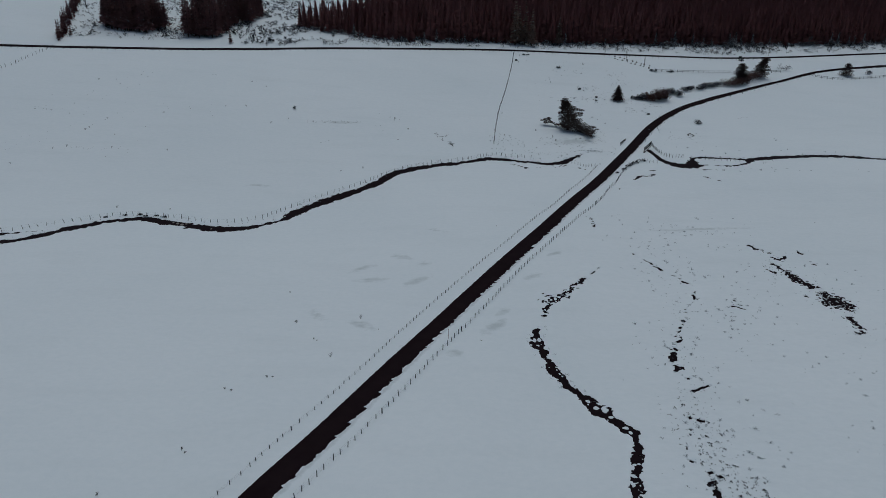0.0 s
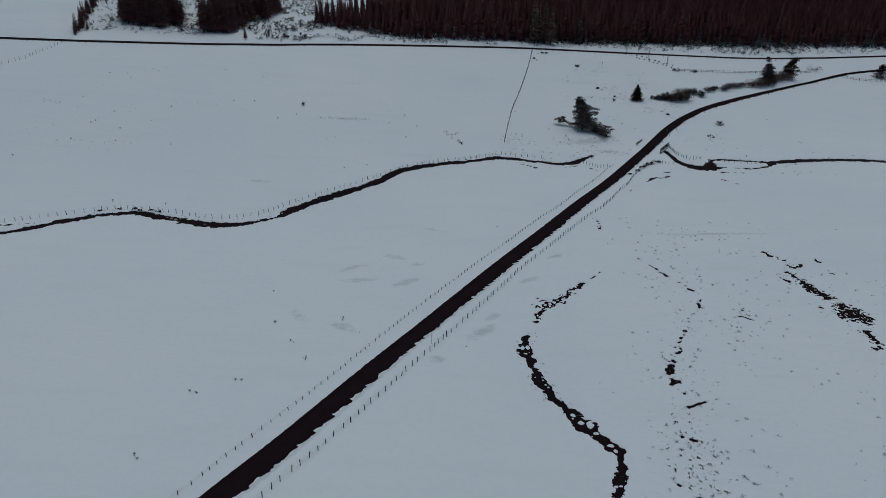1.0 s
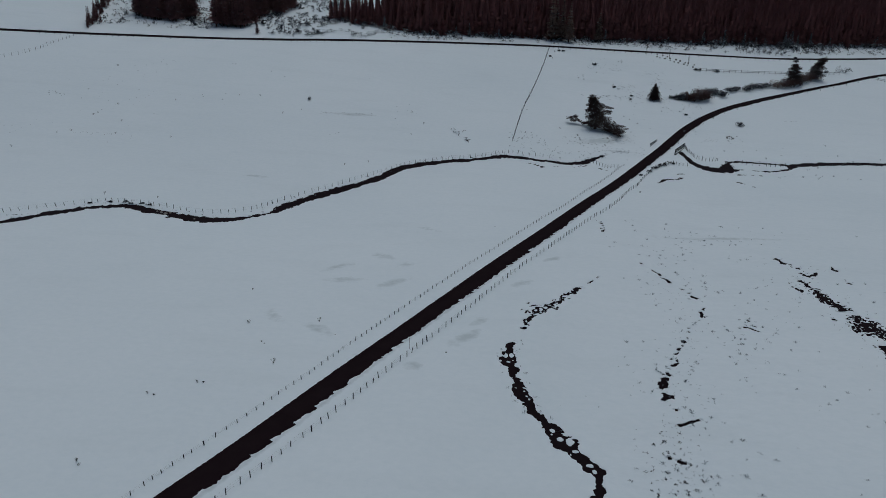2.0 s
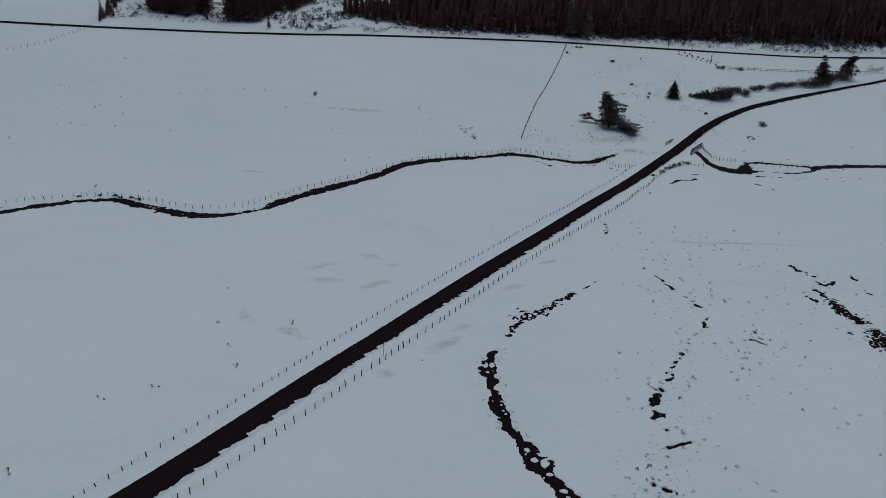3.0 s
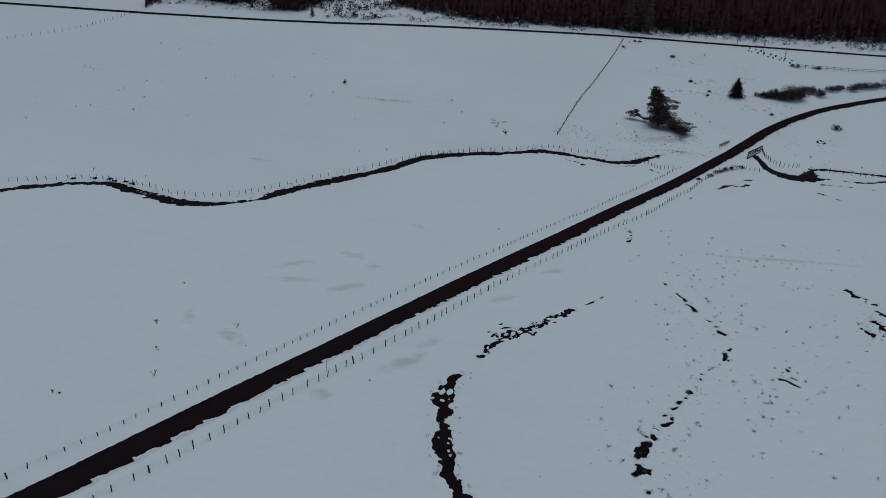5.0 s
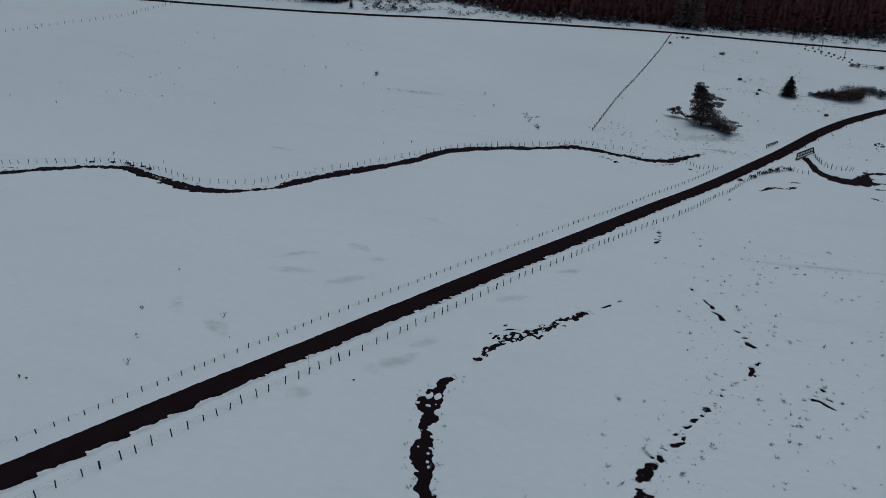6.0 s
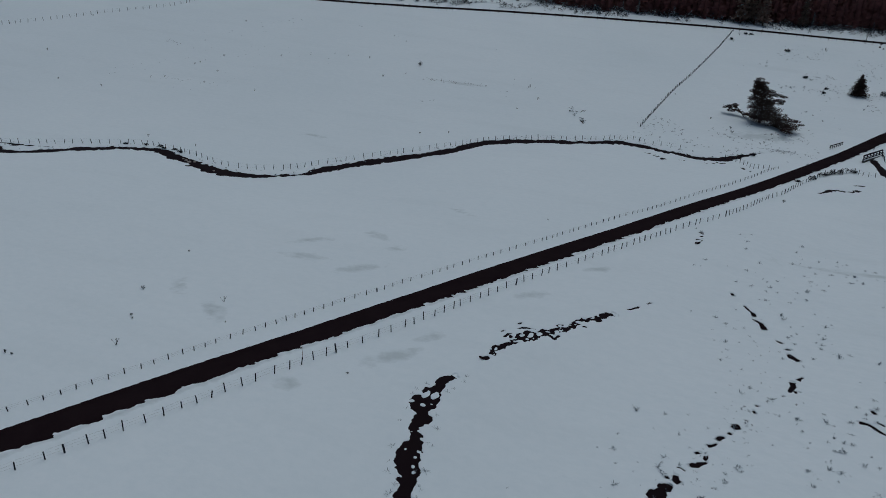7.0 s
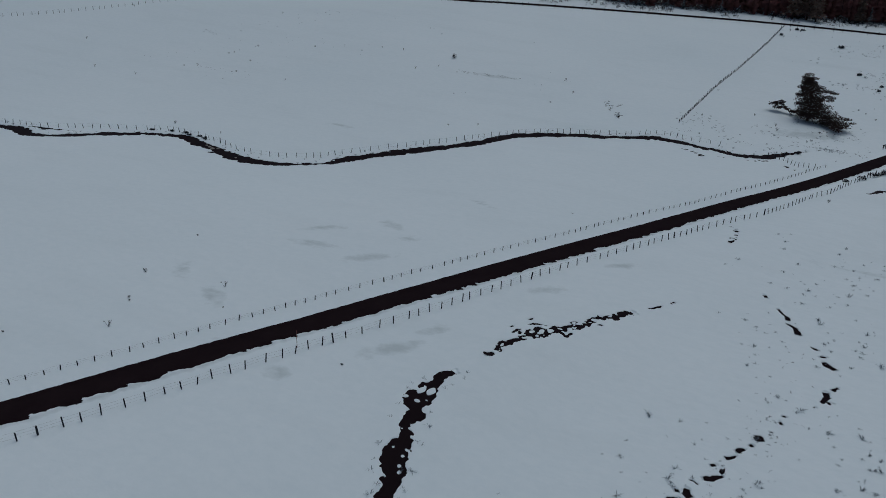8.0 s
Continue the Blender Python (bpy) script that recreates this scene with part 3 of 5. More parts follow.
    me.loops.add(faces.size)
    me.loops.foreach_set("vertex_index", faces.astype(np.int32).ravel())
    me.polygons.add(len(faces))
    me.polygons.foreach_set("loop_start", np.arange(0, faces.size, 4, dtype=np.int32))
    me.polygons.foreach_set("use_smooth", np.ones(len(faces), bool))
    me.update(calc_edges=True)
    att = me.attributes.new("thin", "FLOAT", "POINT")
    att.data.foreach_set("value", np.concatenate([thin, np.zeros(len(verts) - start)]).astype(np.float32))
    me.materials.append(SNOW)
    return tagged(new("ground", me), "snow-covered valley floor and rising hillside", "ground", kind="structure")


def ribbon(name, line, mat, sink, extra, label, category):
    """A strip along a line, below the snow's surface, wider than the channel that bares it."""
    if np.hypot(*np.diff(line[:, :2], axis=0).T).max() > 1.4:
        line = curve_through(line, 1.2)
    d = np.gradient(line[:, :2], axis=0)
    d /= np.linalg.norm(d, axis=1)[:, None] + 1e-9
    side = np.stack([d[:, 1], -d[:, 0]], 1)
    verts, faces = [], []
    across = (-1.0, -0.5, 0.0, 0.5, 1.0)
    for p, s in zip(line, side):
        w = max(p[2], 0.1) + extra
        for k in across:
            q = p[:2] + s * k * w
            verts.append((q[0], q[1], height(q[0], q[1]) - sink))
    n = len(across)
    for i in range(len(line) - 1):
        for k in range(n - 1):
            a = i * n + k
            faces.append((a, a + 1, a + n + 1, a + n))
    return tagged(new(name, mesh_from(name, verts, faces, mat, True)), label, category, kind="structure")


ground = build_ground()
ribbon("road", ROAD, ASPHALT, 0.06, 1.4, "narrow wet black asphalt road through the snow", "road")
ribbon("road", FAR_ROAD, ASPHALT, 0.06, 1.0, "far dark road along the foot of the hillside", "road")
ribbon("water", BURN, WATER, 0.13, 1.2, "dark peaty burn winding between snowy banks", "stream")
ribbon("water", BURN_LOWER, WATER, 0.13, 1.2, "dark burn running away below the bridge", "stream")
ribbon("water", BURN_LOOP, WATER, 0.135, 0.9, "narrow side loop of the dark burn", "stream")
for i, (line, ragged, grain, isles) in enumerate(HOLLOWS):
    ribbon("water", line, WATER, 0.05 + 0.004 * (i % 6), min(2.2, 0.35 + 1.4 * ragged), "dark melt water in a ragged wet hollow", "water")


# ---- plants ----
def tube(path, radii, sides=6):
    """Vertices and faces of a tapered round stem along a path."""
    verts, faces = [], []
    for p, r in zip(path, radii):
        for k in range(sides):
            a = 2 * math.pi * k / sides
            verts.append((p[0] + r * math.cos(a), p[1] + r * math.sin(a), p[2]))
    for i in range(len(path) - 1):
        for k in range(sides):
            a, b = i * sides + k, i * sides + (k + 1) % sides
            faces.append((a, b, b + sides, a + sides))
    faces.append(tuple(range((len(path) - 1) * sides, len(path) * sides)))
    return verts, faces


def limb(p, q, r0, r1, sides=4):
    """A straight tapered stick from p to q."""
    p, q = Vector(p), Vector(q)
    d = (q - p).normalized()
    u = d.orthogonal().normalized()
    v = d.cross(u)
    verts = [tuple(c + (u * math.cos(2 * math.pi * k / sides) + v * math.sin(2 * math.pi * k / sides)) * r) for c, r in ((p, r0), (q, r1)) for k in range(sides)]
    faces = [(k, (k + 1) % sides, (k + 1) % sides + sides, k + sides) for k in range(sides)]
    faces += [tuple(range(sides))[::-1], tuple(range(sides, 2 * sides))]
    return verts, faces


class Heap:
    """Collects pieces into one mesh."""

    def __init__(self):
        self.v, self.f = [], []

    def add(self, piece):
        base = len(self.v)
        self.v += piece[0]
        self.f += [tuple(base + i for i in f) for f in piece[1]]
        return self

    def clump(self, rng, c, size, flat=0.6, blades=3, slim=1.0):
        """A tuft of a few crossed, uneven leaf faces round c."""
        for _ in range(blades):
            a, b = rng.uniform(0, 6.283), rng.uniform(-0.6, 0.9) * flat
            d = Vector((math.cos(a), math.sin(a), b)) * size * rng.uniform(0.6, 1.2)
            w = Vector((-math.sin(a), math.cos(a), rng.uniform(-0.7, 0.7))) * size * slim * rng.uniform(0.25, 0.55)
            o = Vector(c) - d * 0.3
            base = len(self.v)
            self.v += [tuple(o - w * 0.4), tuple(o + d * 0.5 - w), tuple(o + d), tuple(o + d * 0.55 + w)]
            self.f.append((base, base + 1, base + 2, base + 3))

    def mesh(self, name, mat, soft=False):
        return mesh_from(name, self.v, self.f, mat, soft)


def conifer_meshes(seed, h, r, mat, bark, whorls=20, spray=6, low=0.1, shape=1.0, droop=0.25, leaf=1.0):
    """Trunk and crown of a spruce-like tree: whorls of boughs, each a run of needle clumps."""
    rng = random.Random(seed)
    bend = rng.uniform(-0.02, 0.02) * h
    trunk = Heap().add(tube([(bend * t * t, 0, h * t - (0.3 if t == 0 else 0)) for t in (0, 0.3, 0.6, 0.97)], [0.016 * h, 0.012 * h, 0.007 * h, 0.001 * h], 7))
    crown = Heap()
    for i in range(whorls):
        t = low + (1 - low) * (i + rng.uniform(0, 0.6)) / whorls
        reach = r * (1 - t) ** shape / (1 - low) ** shape * rng.uniform(0.75, 1.15) + 0.05 * r
        for k in range(spray):
            a = 6.283 * (k + rng.uniform(-0.35, 0.35)) / spray + i * 1.3
            size = reach * rng.uniform(0.6, 1.15)
            steps = max(1, int(size / (0.42 * leaf)) if size < 2.2 else 4)
            for s in range(steps):
                u = (s + 0.7) / steps
                c = (bend * t * t + math.cos(a) * size * u, math.sin(a) * size * u, h * t - droop * size * u * u + rng.uniform(-0.1, 0.1))
                crown.clump(rng, c, leaf * (0.45 + 0.3 * size * (1.2 - u)), 0.7, 3)
    return trunk.mesh("trunk", bark, True), crown.mesh("crown", mat)


def larch_meshes(seed, h, r, twigs=270, fat=1.25):
    """A bare plantation tree: a straight stem and a cone of fine rising twigs."""
    rng = random.Random(seed)
    trunk = Heap().add(tube([(0, 0, -0.3), (0, 0, h * 0.5), (0, 0, h * 0.98)], [0.011 * h, 0.007 * h, 0.001 * h], 6))
    crown = Heap()
    for i in range(twigs):
        t = 0.02 + 0.98 * (i + rng.random()) / twigs
        reach = r * (1.04 - t) ** 1.1 * rng.uniform(0.35, 1.15) + 0.10
        a = rng.uniform(0, 6.283)
        base = Vector((0, 0, h * t * 0.98))
        tip = base + Vector((math.cos(a) * reach, math.sin(a) * reach, rng.uniform(-0.1, 0.6) * reach))
        w = Vector((0, 0, 0.18 + 0.3 * rng.random())) * fat
        mid = base.lerp(tip, 0.55)
        k = len(crown.v)
        crown.v += [tuple(base), tuple(mid - w * 1.6), tuple(tip), tuple(mid + w)]
        crown.f.append((k, k + 1, k + 2, k + 3))
        side = Vector((-math.sin(a), math.cos(a), 0)) * reach * 0.25 * fat
        k = len(crown.v)
        crown.v += [tuple(base.lerp(tip, 0.3)), tuple(mid + side - w), tuple(tip - w), tuple(mid - side + w)]
        crown.f.append((k, k + 1, k + 2, k + 3))
    return trunk.mesh("trunk", LARCH_BARK, True), crown.mesh("crown", LARCH)


def plant(name, at, parts, label, category, group="", scale=1.0, turn=0.0, lean=(0, 0)):
    """A top-level plant standing on the land with the given part meshes under it."""
    ob = tagged(new(name), label, category, group)
    for pname, me in parts:
        part(pname, me, None, ob)
    ob.matrix_basis = pose(at[0], at[1], height(*at) - 0.05, lean[0], lean[1], turn) @ Matrix.Scale(scale, 4)
    return ob


def shrub_mesh(seed, rx, ry, h, mat, count=120, leaf=0.3):
    """A low uneven bush: stems with clumps over a broken dome."""
    rng = random.Random(seed)
    heap, stems = Heap(), Heap()
    lobes = [(rng.uniform(-0.7, 0.7) * rx, rng.uniform(-0.7, 0.7) * ry, rng.uniform(0.45, 1.0) * h, rng.uniform(0.25, 0.5)) for _ in range(max(4, int(count / 22)))]
    for _ in range(int(count * 1.6)):
        x, y, z, k = rng.choice(lobes)
        a, b = rng.uniform(0, 6.283), math.acos(rng.uniform(-0.1, 1))
        c = (x + math.sin(b) * math.cos(a) * k * rx, y + math.sin(b) * math.sin(a) * k * ry, max(0.05, z * (0.35 + 0.65 * math.cos(b)) * rng.uniform(0.7, 1.05)))
        heap.clump(rng, c, leaf * rng.uniform(0.5, 1.1), 1.3, 4, 0.6)
    for x, y, z, k in lobes:
        stems.add(limb((x * 0.4, y * 0.4, -0.1), (x, y, z * 0.8), 0.05, 0.015))
    return stems.mesh("stem", BARK), heap.mesh("crown", mat)


def pad(heap, rng, c, rx, rz, count, leaf):
    """One flattened cloud of pine needles."""
    for _ in range(count):
        a, q = rng.uniform(0, 6.283), math.sqrt(rng.random())
        heap.clump(rng, (c[0] + math.cos(a) * q * rx, c[1] + math.sin(a) * q * rx, c[2] + rng.uniform(-0.6, 1) * rz * (1 - q * 0.6)), leaf * rng.uniform(0.6, 1.2), 0.8, 5, 0.55)


def pine_meshes(seed, h, r, lean=0.0, low=0.12, lobes=30, dense=1.0):
    """Trunk, limbs and crown of a rounded pine: flat lobes of needles on rising limbs, thinning to the top, with gaps between."""
    g = random.Random(seed)
    bent = [(lean * h * t * t, 0, h * t - (0.3 if t == 0 else 0)) for t in (0, 0.35, 0.7, 0.97)]
    trunk = Heap().add(tube(bent, [0.026 * h, 0.02 * h, 0.012 * h, 0.003 * h], 8))
    boughs, crown = Heap(), Heap()
    for i in range(lobes):
        t = low + (1.0 - low) * (i + g.random()) / lobes
        a = i * 2.4 + g.uniform(-0.5, 0.5)
        q = r * (1.02 - t) ** 0.55 * g.uniform(0.25, 0.95)
        x, y, z = lean * h * t * t + math.cos(a) * q, math.sin(a) * q, h * t + g.uniform(-0.03, 0.03) * h
        size = r * g.uniform(0.32, 0.5) * (1.15 - 0.5 * t)
        pad(crown, g, (x, y, z), size, size * 0.65, int(46 * dense * (0.6 + size)), 0.036 * h)
        boughs.add(limb((lean * h * t * t * 0.8, 0, z - 0.08 * h), (x, y, z), 0.012 * h, 0.004 * h))
    for _ in range(int(900 * dense)):
        t, a, q = g.uniform(low, 0.95), g.uniform(0, 6.283), math.sqrt(g.random())
        k = 0.72 * r * (1.02 - t) ** 0.5 * (1 + 0.3 * math.sin(a * 3 + t * 9)) * q
        crown.clump(g, (lean * h * t * t + math.cos(a) * k, math.sin(a) * k, h * t), 0.036 * h * g.uniform(0.6, 1.2), 0.8, 3)
    return trunk.mesh("trunk", BARK, True), boughs.mesh("limb", BARK), crown.mesh("crown", PINE)


# ---- the woods on the hillside ----
spruces = [conifer_meshes(100 + i, h, r, SPRUCE, BARK, 22, 7) for i, (h, r) in enumerate(((18, 3.0), (20, 3.3), (16, 2.8), (13, 2.4)))]
larches = [larch_meshes(200 + i, h, r) for i, (h, r) in enumerate(((16, 3.0), (19, 3.3), (14.5, 2.7), (17.5, 2.5), (20, 3.2), (12.5, 2.8)))]
far_larches = [larch_meshes(250 + i, h, r, 80, 2.2) for i, (h, r) in enumerate(((17, 3.0), (20, 3.2), (15, 2.7), (18.5, 2.4)))]
rng = random.Random(7)


def tree(meshes, at, name, label, category, group, scale=1.0):
    return plant(name, at, (("trunk", meshes[0]), ("crown", meshes[1])), label, category, group, scale, rng.uniform(0, 360), (rng.uniform(-1.5, 1.5), rng.uniform(-1.5, 1.5)))


def edge_of_wood(x):
    """The front of the plantation, a line along the hillside."""
    return float(np.interp(x, (-85, -60, -34, 48, 140, 237, 400), (344, 334, 330, 346, 367, 397, 448)))


# the front ranks of the plantation, tree by tree
count = 0
for rank in range(4):
    x = -82.0 + rank * 1.6
    while x < 300:
        if count < 300:
            size = 0.55 + 0.45 * min(1, (x + 86 + rank * 8) / 60) if x < -26 else rng.uniform(0.88, 1.12)
            y = edge_of_wood(x) + rank * 4.2 + rng.uniform(-1.2, 1.2) + (4.5 * max(0.0, float(vnoise(np.array([x / 6]), np.array([2.5]), 71)[0])) if rank < 2 else 0.0)
            tree(rng.choice(larches), (x, y), "larch_tree", "bare brown larch in a dense hillside plantation", "tree", "plantation trees", size)
            count += 1
        x += rng.uniform(2.6, 4.6) if rank else rng.uniform(2.2, 3.8)


def rest_of_wood(name, spots, meshes, label, mat):
    """The trees behind, too many to count, in one mesh."""
    verts, faces, base = [], [], 0
    data = []
    for me in meshes:
        co = np.empty(len(me.vertices) * 3, np.float32)
        me.vertices.foreach_get("co", co)
        data.append((co.reshape(-1, 3), [tuple(p.vertices) for p in me.polygons]))
    for x, y, s in spots:
        co, fs = rng.choice(data)
        a = rng.uniform(0, 6.283)
        c, n = math.cos(a), math.sin(a)
        verts.append(np.stack([x + s * (co[:, 0] * c - co[:, 1] * n), y + s * (co[:, 0] * n + co[:, 1] * c), height(x, y) + s * co[:, 2]], 1))
        faces += [tuple(base + i for i in f) for f in fs]
        base += len(co)
    return tagged(new(name, mesh_from(name, np.concatenate(verts), faces, mat)), label, "trees", kind="stuff")


spots = []
for rank in range(2, 20):
    x = -78.0 + rank * 2.5
    while x < 340:
        spots.append((x, edge_of_wood(x) + rank * 4.2 + rng.uniform(-1.5, 1.5), rng.uniform(0.85, 1.15) * (1 if x > -26 else 0.6 + 0.4 * min(1, (x + 86) / 60))))
        x += rng.uniform(2.8, 4.6)
rest_of_wood("plantation", spots, [m[1] for m in far_larches], "dense bare brown larch plantation up the hillside", LARCH)

# tall snow-dusted spruces before the plantation
snowy = [conifer_meshes(150 + i, h, r, SPRUCE_SNOWY, BARK, 24, 8) for i, (h, r) in enumerate(((18, 3.0), (20, 3.3), (16, 2.8), (13, 2.6)))]
for x, y, k, s in ((22.6, 337.5, 1, 1.12), (27.4, 338.5, 0, 1.12), (30.4, 337.2, 2, 1.08), (44.4, 343.5, 3, 1.0), (24.8, 340.5, 2, 1.1)):
    tree(snowy[k], (x, y - 1.0), "spruce_tree", "tall dark spruce dusted with snow above the far road", "tree", "roadside spruces", s)

# two dark clumps of spruce and the hedge of young trees up the hill
for cx, cy, ax, ay, n in ((-154, 331, 16, 20, 135), (-122, 330, 11.5, 21, 92), (-112, 354, 9, 14, 44)):
    made = 0
    while made < n:
        a, q = rng.uniform(0, 6.283), math.sqrt(rng.random())
        at = (cx + math.cos(a) * q * ax, cy + math.sin(a) * q * ay)
        if cx < -150 and at[0] > -139.5 - max(0, at[1] - 320) * 0.6:
            continue
        tree(rng.choice(spruces), at, "spruce_tree", "dark spruce in a dense clump above the far road", "tree", "hillside spruces", rng.uniform(0.75, 1.1))
        made += 1
for i in range(46):
    t = i / 45
    at = (-173.5 - 28 * t + rng.uniform(-2.2, 2.2), 292 + 74 * t + rng.uniform(-2, 2))
    tree(spruces[3], at, "spruce_tree", "small dark conifer in a hedge line up the hill", "tree", "hedge conifers", rng.uniform(0.28, 0.6))
tree(spruces[3], (-106, 305), "spruce_tree", "small dark conifer beside the far road", "tree", "roadside conifers", 0.5)

# birches with pale stems at the plantation's foot
birch_trunk = Heap().add(tube([(0, 0, -0.3), (0.1, 0, 3), (0, 0.1, 6), (0.1, 0, 9)], [0.14, 0.11, 0.07, 0.02], 6)).mesh("trunk", PALE_BARK, True)
birch_crown = Heap()
r2 = random.Random(5)
for _ in range(110):
    t, a = r2.uniform(0.12, 1), r2.uniform(0, 6.283)
    q = 1.6 * (1.15 - t) * r2.uniform(0.5, 1.2)
    birch_crown.add(limb((0, 0, 9 * t), (math.cos(a) * q, math.sin(a) * q, 9 * t + q * 0.8), 0.05, 0.02, 3))
    birch_crown.clump(r2, (math.cos(a) * q, math.sin(a) * q, 9 * t + q * 0.8), 0.42, 1.2, 3)
birch_crown = birch_crown.mesh("crown", FROST)
for i in range(50):
    x = rng.uniform(-60, 290) if i % 3 == 0 else rng.uniform(100, 290)
    tree((birch_trunk, birch_crown), (x, edge_of_wood(x) - rng.uniform(1.0, 5)), "birch_tree", "bare pale-stemmed birch at the plantation's edge", "tree", "edge birches", rng.uniform(0.35, 0.85))


def scatter(name, spots, mats, label, category, sizes, leaf, blades=5, tall=1.0, seed=1):
    """Small tufts or bushes beyond counting, in one mesh; each spot a handful of leaf faces."""
    r = random.Random(seed)
    heap = Heap()
    for x, y in spots:
        s = r.uniform(*sizes)
        z = height(x, y)
        for _ in range(2 * blades):
            heap.clump(r, (x + r.gauss(0, 0.36) * s, y + r.gauss(0, 0.36) * s, z + r.uniform(0.0, 1.0) * s * tall), s * leaf * 0.62, 1.2, 2)
    return tagged(new(name, heap.mesh(name, mats)), label, category, kind="stuff")


def spread(n, region, seed, keep=None):
    r = random.Random(seed)
    out = []
    while len(out) < n:
        p = region(r)
        if keep is None or keep(*p):
            out.append(p)
    return out


def along_far(r, x0, x1, a, b):
    """A place beside the far road, a to b metres beyond it."""
    x = r.uniform(x0, x1)
    return (x, float(np.interp(x, FAR_ROAD[:, 0], FAR_ROAD[:, 1])) + r.uniform(a, b) + (r.uniform(0, 3) if x > 120 else 0))


def patchy_far(x, y):
    return y < edge_of_wood(x) + 2 and vnoise(np.array([x / 7]), np.array([y / 5]), 17)[0] > -0.3


scatter("scrub", spread(620, lambda r: (lambda x: (x, edge_of_wood(x) - abs(r.gauss(0, 2.6)) + 1))(r.uniform(-80, 300)), 8), FROST,
        "dense frosted brushwood against the plantation's edge", "scrub", (0.7, 2.0), 0.6, 7, 1.1, 14)
scatter("scrub", spread(240, lambda r: (lambda x: (x, edge_of_wood(x) - 2.5 - abs(r.gauss(0, 1.6))))(r.uniform(-85, 300)), 18, lambda x, y: vnoise(np.array([x / 6]), np.array([0.5]), 19)[0] > -0.1), DEAD,
        "dark low bushes in a broken row below the plantation", "scrub", (0.6, 1.3), 0.6, 7, 0.9, 19)
scatter("scrub", spread(380, lambda r: along_far(r, 60, 300, 5, 24), 9, patchy_far), FROST,
        "snow-laden brush above the far road", "scrub", (0.5, 1.5), 0.6, 6, 1.0, 16)
scatter("scrub", spread(560, lambda r: along_far(r, -100, 300, 4, 15), 3, lambda x, y: vnoise(np.array([x / 9]), np.array([y / 9]), 4)[0] > -0.25), SCRUB,
        "frosted low scrub along the foot of the plantation", "scrub", (0.5, 1.5), 0.55, 6, 1.0, 11)
scatter("scrub", spread(820, lambda r: (r.uniform(-125, -40), r.uniform(306, 460)), 5,
                        lambda x, y: (x < -75 or y > edge_of_wood(x) + 75) and vnoise(np.array([x / 14]), np.array([y / 14]), 6)[0] > -0.2 and y > np.interp(x, FAR_ROAD[:, 0], FAR_ROAD[:, 1]) + 7), SCRUB,
        "dark heather and scrub dotted over the snowy hillside", "scrub", (0.6, 2.2), 0.6, 7, 0.9, 12)
scatter("scrub", spread(560, lambda r: (r.uniform(-205, -128), r.uniform(296, 390)), 6, lambda x, y: x > -176 - (y - 292) * 0.4 and y > 297 + (x + 176) * 0.16), SCRUB,
        "small dark bushes between hedge and spruces on the hillside", "scrub", (0.5, 1.7), 0.55, 6, 1.0, 13)

scatter("scrub", [(-134 - 28 * t + rng.gauss(0, 2.6), 308 + 58 * t + rng.gauss(0, 2.0)) for t in (rng.random() for _ in range(170))], SCRUB,
        "dark frosted brush in the strip between the spruce clumps", "scrub", (0.6, 1.8), 0.55, 7, 1.1, 20)

# ---- trees and bushes in the valley ----
# the big pine, its leaning small neighbour and the sprawling growth on its other side
rp = random.Random(21)
crown, limbs = Heap(), Heap()
for x, y, z, a, b in ((-1.7, 0, 10.9, 1.1, 0.5), (-2.4, 0.2, 10.2, 0.9, 0.5), (-0.6, 0, 10.0, 1.2, 0.6), (-1.2, 0, 8.9, 1.8, 0.8), (-2.6, -0.4, 7.9, 1.2, 0.7), (0.8, 0, 8.0, 1.7, 0.7),
                         (2.8, 0.2, 7.2, 1.5, 0.6), (4.5, 0.3, 6.9, 1.0, 0.4), (3.6, 0, 5.9, 1.5, 0.6), (-0.3, -0.3, 7.0, 2.3, 1.0), (-2.5, 0.4, 5.9, 1.4, 0.8), (2.6, -0.4, 5.4, 2.3, 0.9), (0.1, -0.6, 4.9, 2.7, 1.1), (-2.2, -0.3, 3.9, 1.5, 0.8),
                         (2.8, -0.8, 3.7, 2.2, 1.0), (0.3, -1.0, 3.0, 2.8, 1.1), (-1.9, 0, 2.0, 1.4, 0.7), (1.9, -1.6, 1.6, 2.8, 1.0), (-0.6, -1.0, 1.3, 1.9, 0.7)):
    pad(crown, rp, (x, y, z), a, b, int(122 * a ** 1.33), 0.30)
    limbs.add(limb((x * 0.1, y * 0.1, z - 1.0), (x * 0.8, y * 0.8, z), 0.10, 0.03))
for _ in range(5600):
    t, a, q = rp.uniform(0.06, 0.97), rp.uniform(0, 6.283), rp.random() ** 0.5
    r = 3.8 * (1 - t) ** 0.42 * (1 + 0.25 * math.sin(a * 3 + t * 11)) * q
    crown.clump(rp, (1.1 * (1 - t) - 1.7 * t + math.cos(a) * r, -0.6 + math.sin(a) * r * 0.8, 10.6 * t), 0.33 * rp.uniform(0.6, 1.2), 0.9, 4, 0.6)
pine_trunk = Heap().add(tube([(0, 0, -0.4), (0.1, 0, 3.5), (-0.5, 0, 7), (-1.6, 0, 10.6)], [0.38, 0.30, 0.19, 0.05], 9)).mesh("trunk", BARK, True)
plant("pine_tree", (32.6, 231.8), (("trunk", pine_trunk), ("limb", limbs.mesh("limb", BARK)), ("crown", crown.mesh("crown", PINE))),
      "large dark shaggy pine standing alone in the snow", "tree")
crown, limbs = Heap(), Heap()
